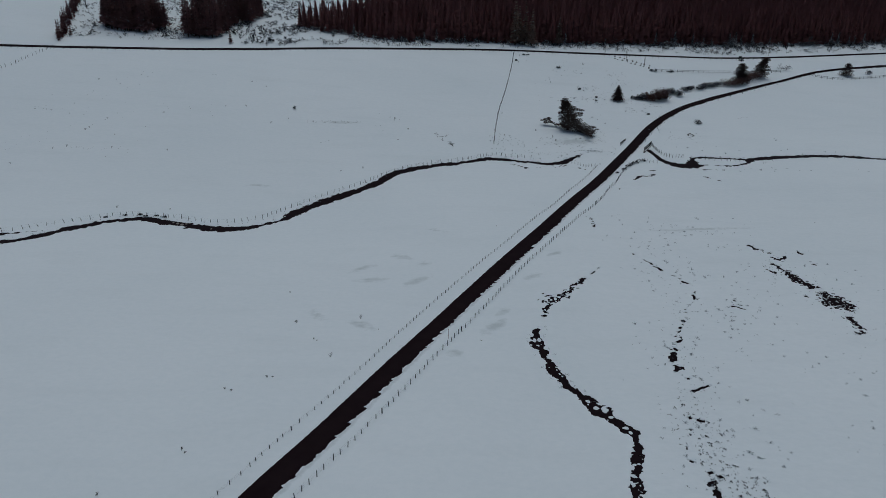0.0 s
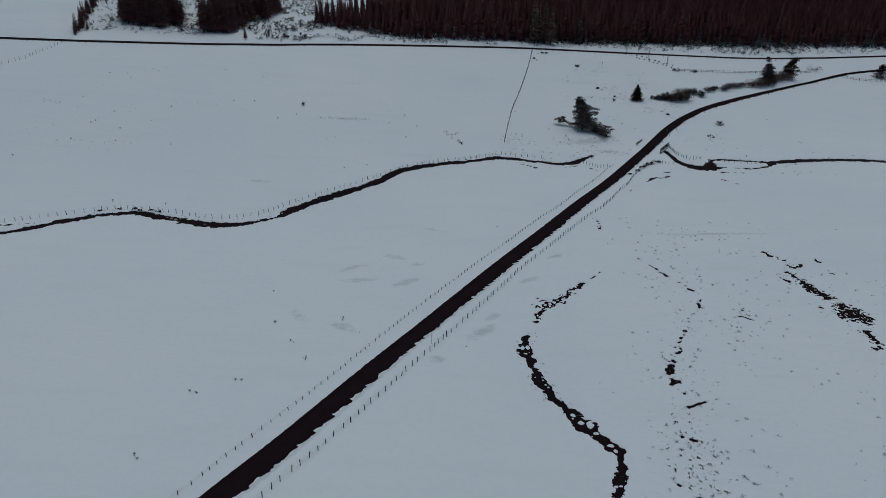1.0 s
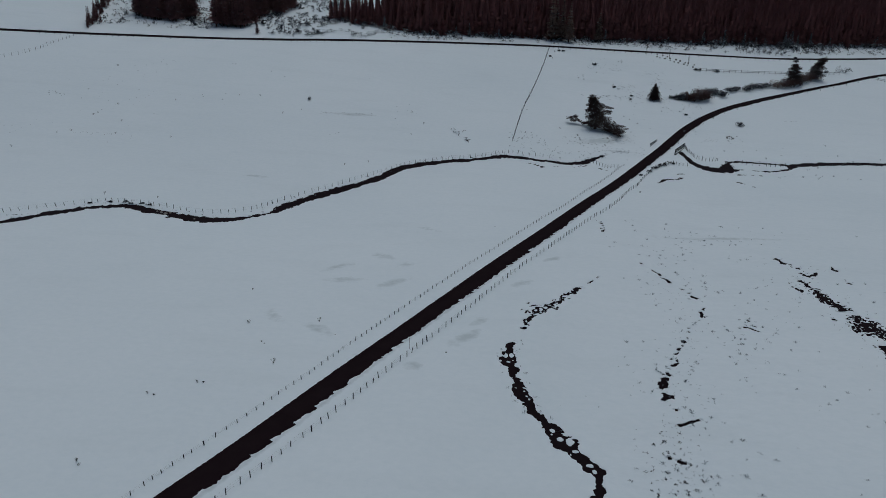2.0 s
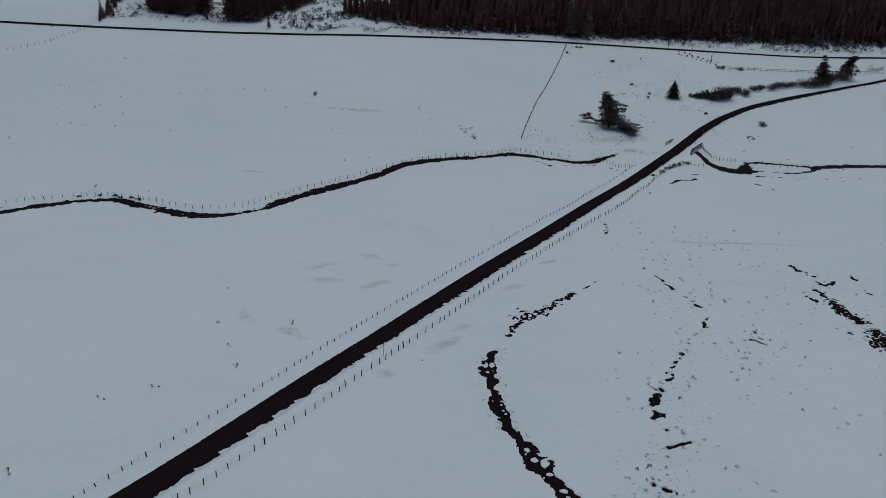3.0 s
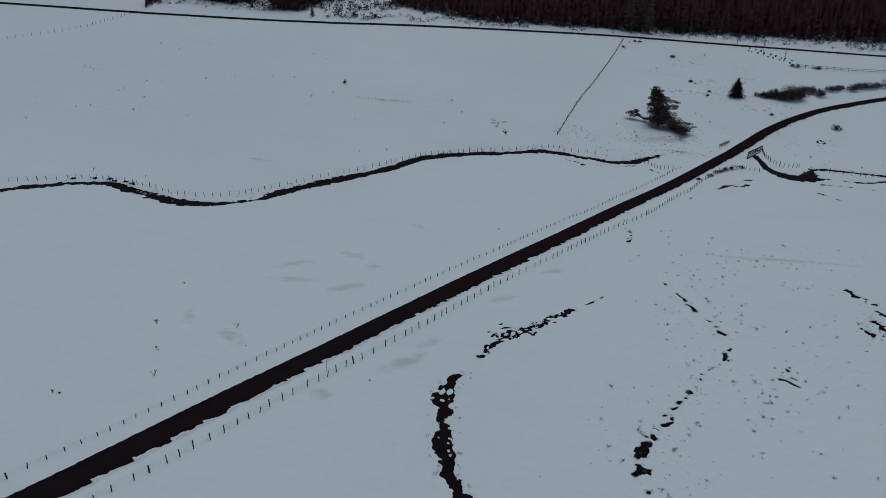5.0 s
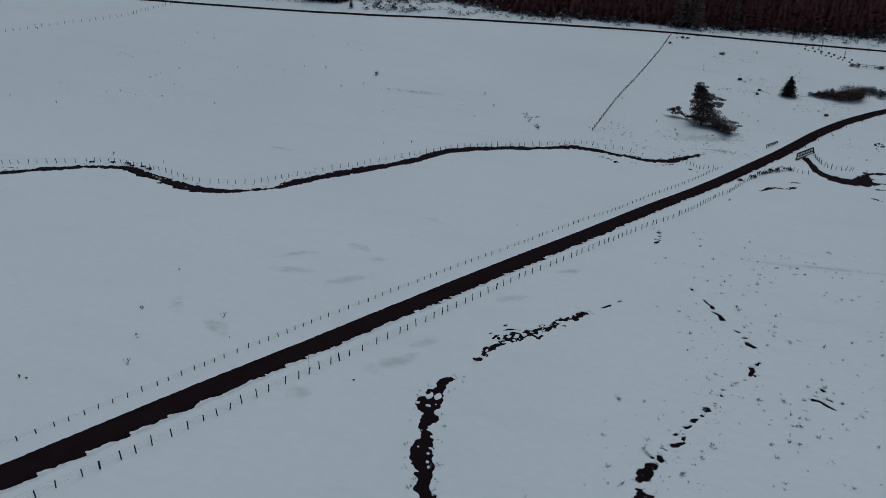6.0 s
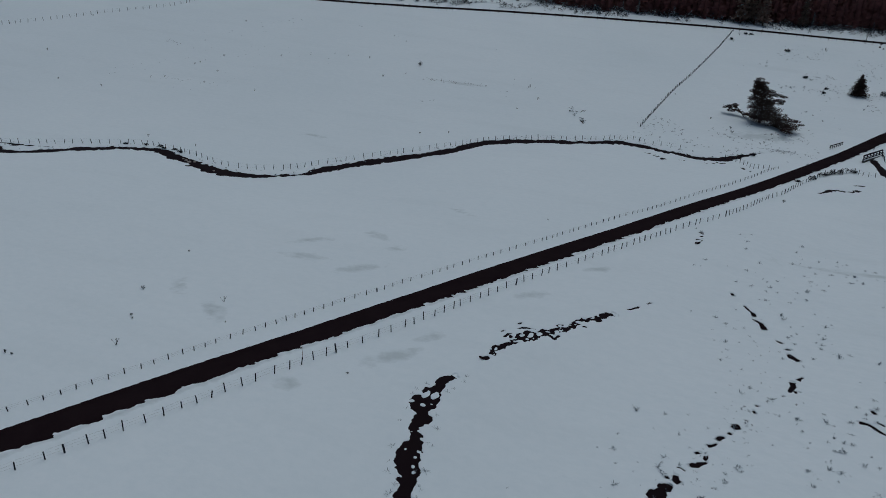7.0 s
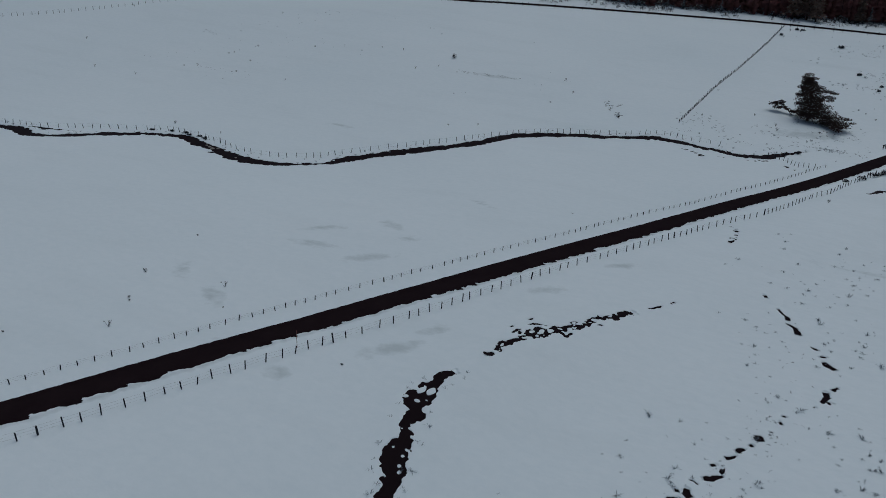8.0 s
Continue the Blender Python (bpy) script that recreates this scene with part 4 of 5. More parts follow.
for x, y, z, a, b, n in ((0, 0, 2.8, 2.0, 1.0, 90), (1.6, -0.8, 2.8, 2.0, 0.9, 90), (2.8, -1.6, 2.2, 1.7, 0.8, 80), (4.2, -2.4, 2.0, 1.6, 0.7, 70), (5.6, -2.7, 2.1, 1.0, 0.4, 36), (1.4, -2.6, 1.2, 1.7, 0.8, 70), (3.2, -3.6, 1.0, 1.6, 0.7, 70), (4.9, -4.0, 0.8, 1.2, 0.5, 44), (2.8, -4.8, 0.7, 1.3, 0.5, 50), (3.4, -6.2, 0.5, 1.2, 0.4, 40), (4.4, -5.4, 0.6, 1.2, 0.4, 40), (2.9, -7.8, 0.6, 1.3, 0.5, 50), (3.6, -9.6, 0.4, 1.0, 0.4, 34), (6.6, -3.4, 1.5, 0.8, 0.3, 24)):
    pad(crown, rp, (x, y, z), a, b, int(n * 1.7), 0.34)
    limbs.add(limb((0.2, 0, 0.2), (x, y, z), 0.10, 0.03))
for _ in range(1100):
    t, a, q = rp.random(), rp.uniform(0, 6.283), rp.random() ** 0.5
    crown.clump(rp, (5.0 * t + math.cos(a) * q * 1.9, -3.4 * t + math.sin(a) * q * 1.9, rp.uniform(0.1, 2.6 - 1.2 * t)), 0.34 * rp.uniform(0.6, 1.2), 0.9, 4, 0.6)
plant("pine_shrub", (35.4, 230.6), (("limb", limbs.mesh("limb", BARK)), ("crown", crown.mesh("crown", PINE))), "sprawling low pine growth beside the large pine", "shrub")
crown, limbs = Heap(), Heap()
limbs.add(limb((0.6, -0.4, -0.2), (-1.6, 0.3, 2.2), 0.14, 0.09)).add(limb((-1.6, 0.3, 2.2), (-2.8, 0.6, 3.0), 0.09, 0.04))
for x, y, z, a, b, n in ((-2.9, 0.4, 2.2, 1.2, 0.9, 90), (-2.2, 0.2, 2.7, 0.9, 0.6, 60), (-4.2, 0.5, 2.1, 1.0, 0.7, 60), (-3.0, 0.2, 1.3, 1.2, 0.7, 70), (-1.6, 0.1, 1.5, 0.9, 0.6, 50), (-0.6, -0.1, 1.1, 0.7, 0.4, 30), (0.5, -0.5, 0.7, 0.8, 0.5, 40), (1.6, -0.8, 0.8, 1.5, 0.7, 90)):
    pad(crown, rp, (x, y, z), a, b, n, 0.46)
    limbs.add(limb((-1.6, 0.3, 2.2) if z > 1 else (0.6, -0.4, 0.0), (x, y, z), 0.06, 0.03))
plant("pine_tree", (28.4, 235.0), (("trunk", limbs.mesh("trunk", BARK)), ("crown", crown.mesh("crown", PINE))), "small leaning pine with a bare stem beside the large pine", "tree")

young = conifer_meshes(301, 6.0, 3.5, PINE, BARK, 24, 15, 0.04, 0.9, 0.2, 0.6)
tree(young, (58.2, 268.3), "spruce_tree", "neat young conical spruce alone in the snow", "tree", "")
for at, seed, h, r, lean, label in (((121.4, 304.4), 302, 8.3, 3.9, -0.06, "dark rounded pine among bushes near the road bend"), ((133.4, 314.6), 303, 8.8, 3.9, 0.32, "leaning dark pine among bushes near the road bend"),
                                    ((180.9, 327.8), 304, 5.8, 3.1, 0.05, "short dark pine beside the road and rail fence")):
    trunk, boughs, crown = pine_meshes(seed, h, r, lean, 0.06, 40, 1.5)
    plant("pine_tree", at, (("trunk", trunk), ("limb", boughs), ("crown", crown)), label, "tree", "bend pines")


def shrub(at, seed, rx, ry, h, mat, label, count=120, leaf=0.35, turn=0.0, group=""):
    stems, top = shrub_mesh(seed, rx, ry, h, mat, count, leaf)
    return plant("bush", at, (("stem", stems), ("crown", top)), label, "bush", group, 1.0, turn)


for i, (x, y, rx, ry, h, mat, n, label) in enumerate((
        (65.6, 271.2, 1.5, 1.5, 1.6, SCRUB, 120, "dark frosted bush at the foot of the heather mound"), (68.3, 271.0, 2.0, 1.8, 2.1, SCRUB, 200, "dark frosted bush at the foot of the heather mound"),
        (70.4, 272.6, 1.8, 1.8, 2.2, HEATHER, 220, "brown heather bush with snow between"), (73.0, 271.0, 2.6, 2.4, 2.6, HEATHER, 420, "broad mound of brown heather in the snow"),
        (76.6, 273.2, 3.4, 3.0, 3.8, HEATHER, 700, "broad mound of brown heather in the snow"), (79.2, 274.6, 2.0, 2.2, 2.6, HEATHER, 260, "brown heather bush with snow between"),
        (81.4, 281.2, 2.4, 1.8, 2.2, SCRUB, 230, "frosted grey bushes beyond the heather mound"), (84.2, 281.6, 1.8, 1.6, 1.9, SCRUB, 180, "frosted grey bushes beyond the heather mound"),
        (86.3, 279.6, 2.0, 1.8, 2.1, SCRUB, 200, "frosted grey bushes beyond the heather mound"))):
    shrub((x, y), 40 + i, 1.15 * rx, 1.15 * ry, 1.4 * h, mat, label, int(1.4 * n), 0.42, 28, "heather mound")
for i, (x, y, s) in enumerate(((91, 286.5, 1.0), (94.5, 289.0, 0.8), (97.6, 289.6, 1.1), (101.5, 293.2, 1.2), (105, 294.8, 1.0), (108.6, 297.6, 0.9))):
    shrub((x, y), 50 + i, 2.5 * s, 2.2 * s, 2.3 * s, SCRUB, "frosted grey bush in a broken row by the road", 240, 0.42, 30, "row of bushes")
for i, (x, y, s) in enumerate(((113.5, 298.4, 1.1), (116.5, 300.2, 1.3), (119.5, 301.2, 1.3), (124.2, 307.0, 1.2), (127.5, 309.0, 1.3), (130.5, 311.2, 1.4))):
    shrub((x, y), 60 + i, 3.7 * s, 3.0 * s, 3.1 * s, HEATHER, "dark brown bush at the foot of the bend conifers", 380, 0.42, 30, "bend bushes")
for i, (x, y, s) in enumerate(((151.2, 329.2, 1.9), (143, 326, 0.8), (138.5, 322, 0.7), (194.8, 333.5, 1.5), (84.2, 246.4, 1.0), (39.2, 304.4, 0.6), (25.2, 319.8, 0.45), (27.2, 320.2, 0.45), (20.9, 310.2, 0.4), (67.1, 254.2, 0.4), (49.1, 265.6, 0.3), (49.9, 269.8, 0.35), (44.4, 277.8, 0.45), (83.6, 310.5, 1.1), (91.5, 311.2, 0.9), (134, 338, 1.1))):
    shrub((x, y), 70 + i, 1.5 * s, 1.3 * s, 1.7 * s, SCRUB, "small dark bush standing alone in the snow", 190, 0.30, 0, "single bushes")
shrub((-64.0, 233.2), 88, 1.1, 0.9, 1.5, SCRUB, "thin spiky bush standing alone on the field", 34, 0.34)
for i, (x, y, s) in enumerate(((-92.6, 144.4, 0.6), (-88.6, 146.0, 0.7), (-85.4, 146.6, 0.9), (-83.6, 146.2, 0.7), (-81.4, 146.4, 0.8), (-79.0, 145.6, 0.9))):
    shrub((x, y), 120 + i, 0.9 * s, 0.7 * s, 0.8 * s, DEAD, "dark low bush on the burn's bank", 30, 0.3, 0, "bank bushes")
for i, (x, y, s) in enumerate(((43.0, 190.0, 0.9), (45.0, 193.2, 1.0), (47.0, 195.8, 1.1), (49.6, 198.6, 1.2), (51.6, 199.6, 0.8), (48.2, 197.2, 1.0), (46.2, 194.6, 0.9), (40.2, 186.2, 0.6), (31.8, 203.0, 0.8), (29.4, 201.4, 0.6))):
    shrub((x, y), 90 + i, 1.0 * s, 0.8 * s, 1.15 * s, DEAD, "dark whin bush along the fence near the bridge", 60, 0.26, 0, "fence bushes")

# bare saplings below the far road
sap_trunk = Heap().add(tube([(0, 0, -0.2), (0.05, 0, 2), (0, 0.05, 4.6)], [0.07, 0.05, 0.015], 6)).mesh("trunk", BARK, True)
sap = Heap()
for _ in range(16):
    t, a = r2.uniform(0.3, 0.95), r2.uniform(0, 6.283)
    q = 0.9 * (1.2 - t)
    sap.add(limb((0, 0, 4.6 * t), (math.cos(a) * q * 0.5, math.sin(a) * q * 0.5, 4.6 * t + q), 0.035, 0.012, 3))
sap = sap.mesh("branches", BARK)
for x, y, s in ((64.8, 328.6, 1.0), (75.6, 331.2, 0.7), (74.0, 323.4, 1.0), (81.0, 317.4, 1.1), (148, 341, 0.9)):
    plant("sapling", (x, y), (("trunk", sap_trunk), ("branches", sap)), "thin bare sapling below the far road", "tree", "saplings", s, rng.uniform(0, 360))

# ---- fences ----
post_round = Heap().add(tube([(0, 0, -0.35), (0, 0, 0.6), (0, 0, 1.0), (0, 0, 1.03)], [0.056, 0.054, 0.052, 0.026], 8)).mesh("post", WOOD)
post_thick = Heap().add(tube([(0, 0, -0.35), (0, 0, 0.7), (0, 0, 1.08), (0, 0, 1.12)], [0.08, 0.078, 0.076, 0.045], 8)).mesh("post", WOOD)


def wire_fence(points, spacing, label, group="", wires=3, seed=1, size=1.0, strainers=13, tilt=5.0, tall=1.0, gaps=(), before=0.0):
    """Posts at uneven steps along a line, with strands of wire from post to post. gaps: known steps, from the given run onwards."""
    r = random.Random(seed)
    line = curve_through([(x, y, 0) for x, y in points], 0.2) if len(points) > 2 else np.array([(points[0][0] + (points[1][0] - points[0][0]) * k / 400, points[0][1] + (points[1][1] - points[0][1]) * k / 400, 0) for k in range(401)])
    run = np.concatenate([[0], np.cumsum(np.hypot(*np.diff(line[:, :2], axis=0).T))])
    ob = tagged(new("fence"), label, "fence", group)
    o = Vector((line[0][0], line[0][1], height(line[0][0], line[0][1])))
    ob.location = o
    s, tops, i, k_gap = 0.0, [], 0, 0
    while s <= run[-1] and i < 299:
        x, y = float(np.interp(s, run, line[:, 0])) + r.uniform(-0.05, 0.05), float(np.interp(s, run, line[:, 1])) + r.uniform(-0.05, 0.05)
        thick = i % strainers == 0
        p = part("post", post_thick if thick else post_round, None, ob)
        k = size * tall * r.uniform(0.82, 1.12)
        p.matrix_basis = Matrix.Translation(-o) @ pose(x, y, height(x, y), r.gauss(0, tilt), r.gauss(0, tilt), r.uniform(0, 360)) @ Matrix.Diagonal((size, size, k, 1))
        tops.append((x, y, height(x, y)))
        if before <= s + 0.01 and k_gap < len(gaps):
            s += gaps[k_gap]
            k_gap += 1
        else:
            n = s + spacing * r.uniform(0.72, 1.28)
            s = before if gaps and s < before < n + 0.6 * spacing else n
        i += 1
    for w in range(wires):
        z = size * tall * (0.35 + 0.6 * w / max(1, wires - 1)) if wires > 1 else 0.8 * size * tall
        heap = Heap()
        for a, b in zip(tops[:-1], tops[1:]):
            heap.add(limb((a[0] - o.x, a[1] - o.y, a[2] - o.z + z), (b[0] - o.x, b[1] - o.y, b[2] - o.z + z), 0.0045, 0.0045, 3))
        part("wire", heap.mesh("wire", WIRE), None, ob)
    return ob


def beside(line, off, y0, y1):
    """Points to one side of a line (plus: its right), between two values of y."""
    d = np.gradient(line[:, :2], axis=0)
    d /= np.linalg.norm(d, axis=1)[:, None]
    pts = line[:, :2] + np.stack([d[:, 1], -d[:, 0]], 1) * off
    return [tuple(p) for p in pts if y0 <= p[1] <= y1]


# steps between the posts of the two roadside fences
UPPER_STEPS = (1.88, 1.91, 1.63, 1.16, 1.19, 1.49, 1.45, 1.11, 1.74, 1.76, 1.70, 1.61, 1.63, 1.54, 1.28, 1.39, 1.29, 1.41, 1.41, 1.43, 1.60, 1.32, 1.38, 1.51,
               1.16, 1.23, 1.13, 1.61, 1.51, 1.45, 1.14, 1.37, 1.25, 1.15, 1.22, 1.14, 1.37, 1.17, 1.74, 1.46, 1.69, 1.52, 1.19, 1.32, 1.49, 1.25, 1.84, 1.84,
               1.28, 1.24, 1.21, 1.47, 1.44, 1.53, 1.57, 1.40, 1.43, 1.64, 1.30, 1.88, 1.81, 1.69, 0.98, 1.28, 1.07, 1.19, 1.82, 0.97, 1.15, 1.59, 1.60, 1.18,
               1.78, 1.38, 1.50, 1.45, 1.64, 1.76, 1.31, 1.15, 1.32, 1.25, 1.17, 1.35, 1.20)
LOWER_STEPS = (1.32, 1.35, 1.55, 1.41, 1.94, 1.42, 1.59, 1.60, 1.51, 1.60, 2.10, 1.42, 1.78, 1.33, 1.49, 1.90, 1.53, 1.70, 1.39, 1.37, 1.37, 1.68, 1.41, 1.97,
               1.62, 1.36, 1.41, 1.47, 1.21, 1.43, 1.86, 2.11, 1.76, 1.98, 1.25, 1.50, 1.59, 1.45, 1.56, 1.04, 1.70, 1.68, 1.44, 1.52, 1.71, 1.69, 1.46, 1.59,
               1.88, 1.35, 1.58, 1.82, 2.35, 1.50, 1.60, 1.91, 1.33, 1.36, 1.65, 1.37, 1.64, 1.53, 1.18, 1.30, 1.39, 1.22, 1.28)
wire_fence([(-51.5, 19), (-36.5, 49.8), (-31.9, 59.5), (-27, 69.4), (-22.7, 78.2), (-18.9, 86.7), (-15, 94.9), (-10.6, 103.9), (-6, 113.1), (-1.6, 121.9), (3.5, 131.2), (7.5, 139.2),
            (12.4, 148.6), (17.1, 156.6), (23.6, 169.5), (26.8, 175.2), (30.6, 182.6), (35.2, 192.4), (37.0, 195.4)], 1.42, "weathered post and wire fence along the road verge", "roadside fences", 3, 1, 0.95, 33, 3.5, 0.6, UPPER_STEPS, 34.26)
wire_fence([(-42.6, 19.5), (-27.7, 49.7), (-22.9, 59.1), (-17.1, 70.6), (-12.4, 80.5), (-7.7, 89.8), (-2.5, 100.5), (2, 109.9), (7, 119.9), (12.9, 130.4), (17.7, 139.2), (22.6, 148.0), (27.4, 155.7)], 1.58, "weathered post and wire fence along the road verge", "roadside fences", 3, 2, 1.05, 17, 3.5, 0.86, LOWER_STEPS, 33.68)
wire_fence([(27.9, 156.6), (31.2, 163.2), (34.5, 170.8), (37.4, 175.9), (40.1, 182.7), (42.8, 188.7), (45.6, 194.5)], 1.3, "leaning post and wire fence near the bridge", "roadside fences", 3, 12, 1.0, 17, 7.0, 0.95)
wire_fence([(-150, 124), (-122, 131.6), (-113.2, 133.1), (-104.0, 138.2), (-96, 142.6), (-89.1, 146.2), (-77.4, 145.9), (-64.8, 144.5), (-56.3, 149.6), (-52.2, 155.3), (-44.2, 164.4), (-35.0, 173.2),
            (-30.6, 178.4), (-21.0, 188.6), (-4.1, 197.2), (0.5, 200.5), (3.3, 202.3), (6.3, 202.2), (8.5, 201.0), (13.3, 200.8), (17.5, 200.6)], 1.75, "post and wire fence following the burn's bank", "burn fences", 2, 3, 1.0, 15, 7.0)
wire_fence([(26.2, 197.0), (28.5, 196.3), (30.1, 194.6), (31.5, 192.6), (33.1, 192.8), (35.7, 193.9)], 1.15, "short fence from the burn to the road", "burn fences", 2, 4)
wire_fence([(51.7, 199.3), (53.4, 198.2), (55.8, 197.8)], 1.0, "short leaning fence by the bridge", "burn fences", 2, 5, 1.0, 13, 9)
wire_fence([(58.9, 217.1), (59.0, 213.2), (59.4, 208.8), (59.9, 206.2), (61.4, 204.3), (63.3, 204.3), (66, 205.0)], 0.95, "short leaning fence by the bridge", "burn fences", 2, 6, 1.1, 13, 9)
wire_fence([(72, 203), (76, 201.7), (80.2, 201.2), (84, 202)], 1.5, "fence posts between the arms of the burn", "burn fences", 2, 7)
wire_fence([(92, 203.2), (104, 205.6), (118, 206)], 1.9, "fence posts between the arms of the burn", "burn fences", 2, 8)
wire_fence([(5.3, 213.7), (6.6, 227), (9.0, 246), (12.2, 264), (15.6, 284.5), (18.2, 302.0), (20.8, 321.8)], 0.75, "long dark close-set fence running up the field", "field fences", 1, 9, 1.05, 400, 9.0, 0.8)
wire_fence([(-225, 187), (-217.3, 194.8), (-203.1, 210.1), (-190.0, 230.5), (-176.7, 250.0), (-174.5, 266.2), (-172.3, 281.9)], 2.2, "post and wire fence crossing the upper field", "field fences", 2, 10, 1.15)
far_side = beside(FAR_ROAD, 3.2, 262, 345)
wire_fence([p for p in far_side if p[0] > -190], 2.9, "fence posts below the far road", "field fences", 1, 11, 1.2)

rail_post = Heap().add(tube([(0, 0, -0.3), (0, 0, 1.25)], [0.08, 0.075], 6)).mesh("post", WOOD)


def rail_fence(points, label, spacing=2.6):
    """A post and rail fence: two rails from post to post."""
    line = curve_through([(x, y, 0) for x, y in points], 0.5)
    run = np.concatenate([[0], np.cumsum(np.hypot(*np.diff(line[:, :2], axis=0).T))])
    ob = tagged(new("rail_fence"), label, "fence", "rail fences")
    o = Vector((line[0][0], line[0][1], height(line[0][0], line[0][1])))
    ob.location = o
    at = []
    for s in np.arange(0, run[-1], spacing):
        x, y = float(np.interp(s, run, line[:, 0])), float(np.interp(s, run, line[:, 1]))
        at.append((x - o.x, y - o.y, height(x, y) - o.z))
        part("post", rail_post, None, ob).matrix_basis = pose(*at[-1])
    for a, b in zip(at[:-1], at[1:]):
        for z in (0.5, 1.05):
            part("rail", Heap().add(limb((a[0], a[1], a[2] + z), (b[0], b[1], b[2] + z), 0.07, 0.07)).mesh("rail", WOOD), None, ob)
    return ob


rail_fence([(84.6, 310.2), (104, 313.4), (122, 317.2), (135, 320.6), (150, 325.4)], "dark post and rail fence below the far road")
rail_fence([(161, 323.0), (165, 320.4), (172, 319.8), (178.4, 321.3), (190, 325.6), (204, 331.0), (230, 340)], "dark post and rail fence beside the bend")

# ---- the bridge ----


def box(c, size, turn=0.0):
    """A bevelled block as vertices and faces, turned about the upright."""
    bm = bmesh.new()
    bmesh.ops.create_cube(bm, size=1.0)
    bmesh.ops.scale(bm, vec=size, verts=bm.verts)
    bmesh.ops.bevel(bm, geom=bm.edges, offset=min(size) * 0.12, segments=1, affect="EDGES")
    bmesh.ops.transform(bm, matrix=Matrix.Translation(c) @ Matrix.Rotation(turn, 4, "Z"), verts=bm.verts)
    return bm


def railing(a, b, label, wall):
    """A bridge parapet: posts with two rails, on a low snow-capped wall where there is one."""
    ax, ay, bx, by = *a, *b
    turn, size = math.atan2(by - ay, bx - ax), math.hypot(bx - ax, by - ay)
    z = height((ax + bx) / 2, (ay + by) / 2)
    ob = tagged(new("bridge_railing"), label, "railing", "bridge railings")
    ob.matrix_basis = pose((ax + bx) / 2, (ay + by) / 2, z, 0, 0, math.degrees(turn))
    lift = 0.0
    if wall:
        part("headwall", box((0, 0, -0.35), (size, 0.45, 1.3)), STONE, ob, "dark stone headwall over the burn")
        part("snow_cap", box((0, 0, 0.34), (size - 0.1, 0.4, 0.1)), SNOW, ob, "strip of snow along the wall")
        lift = 0.3
    n, tall, thin = 7, 1.15 if wall else 0.8, 0.16 if wall else 0.1
    for i in range(n):
        x = -size / 2 + 0.1 + (size - 0.2) * i / (n - 1)
        part("post", box((x, 0, lift + tall / 2 - 0.15), (thin, thin, tall + 0.3)), IRON, ob)
    for h, thick in ((0.16 * tall, 0.24), (0.5 * tall, 0.14), (tall - 0.1, 0.34)) if wall else ((0.45 * tall, 0.1), (tall - 0.08, 0.22)):
        part("rail", box((0, 0.12, lift + h), (size, 0.10, thick)), IRON, ob)
    return ob


railing((54.2, 209.6), (59.1, 218.8), "dark iron bridge railing on a stone headwall", True)
railing((48.2, 217.3), (51.4, 223.4), "dark iron bridge railing on the road's upper verge", False)

rng_rock = random.Random(77)


def rock(at, size):
    """A worn boulder lying in the burn."""
    bm = bmesh.new()
    bmesh.ops.create_icosphere(bm, subdivisions=2, radius=size)
    for v in bm.verts:
        v.co *= 1 + 0.22 * noise.noise(v.co * 1.7 / size + Vector((at[0], at[1], 0)))
        v.co.z *= 0.6
    me = bpy.data.meshes.new("rock")
    bm.to_mesh(me)
    bm.free()
    me.materials.append(PALE_ROCK)
    ob = tagged(new("rock", me), "pale worn rock lying in the burn", "rock", "burn rocks")
    ob.matrix_basis = pose(at[0], at[1], height(*at) - 0.12, 0, 0, rng_rock.uniform(0, 360))


PALE_ROCK = material("pale_rock", (0.42, 0.36, 0.32), 0.9, 0.2, 4.0, 0.5)
for x, y, z in ((-74.6, 142.4, 0.35), (-73.4, 141.9, 0.45), (-72.6, 142.6, 0.3), (-75.8, 142.9, 0.25), (-66.0, 140.4, 0.25)):
    rock((x, y), z)

# marker posts round the bend and one snow pole by the straight
marker = Heap().add(tube([(0, 0, -0.3), (0, 0, 1.15), (0, 0, 1.2)], [0.06, 0.055, 0.03], 8)).mesh("post", WOOD)
bend = np.array(beside(ROAD, 2.5, 218, 322))
gaps = np.concatenate([[0], np.cumsum(np.hypot(*np.diff(bend, axis=0).T))])
for s in np.arange(3, gaps[-1], 9.0):
    x, y = float(np.interp(s, gaps, bend[:, 0])), float(np.interp(s, gaps, bend[:, 1]))
    plant("marker_post", (x, y), (("post", marker),), "short dark marker post on the road's verge", "post", "marker posts", 1.0, 0, (rng.uniform(-4, 4), rng.uniform(-4, 4)))
thin_pole = Heap().add(tube([(0, 0, -0.3), (0, 0, 1.9)], [0.03, 0.025], 6)).mesh("pole", material("faded_red_paint", (0.18, 0.06, 0.05), 0.7))
plant("snow_pole", (-10.0, 87.0), (("pole", thin_pole),), "thin faded red snow pole on the verge", "pole")

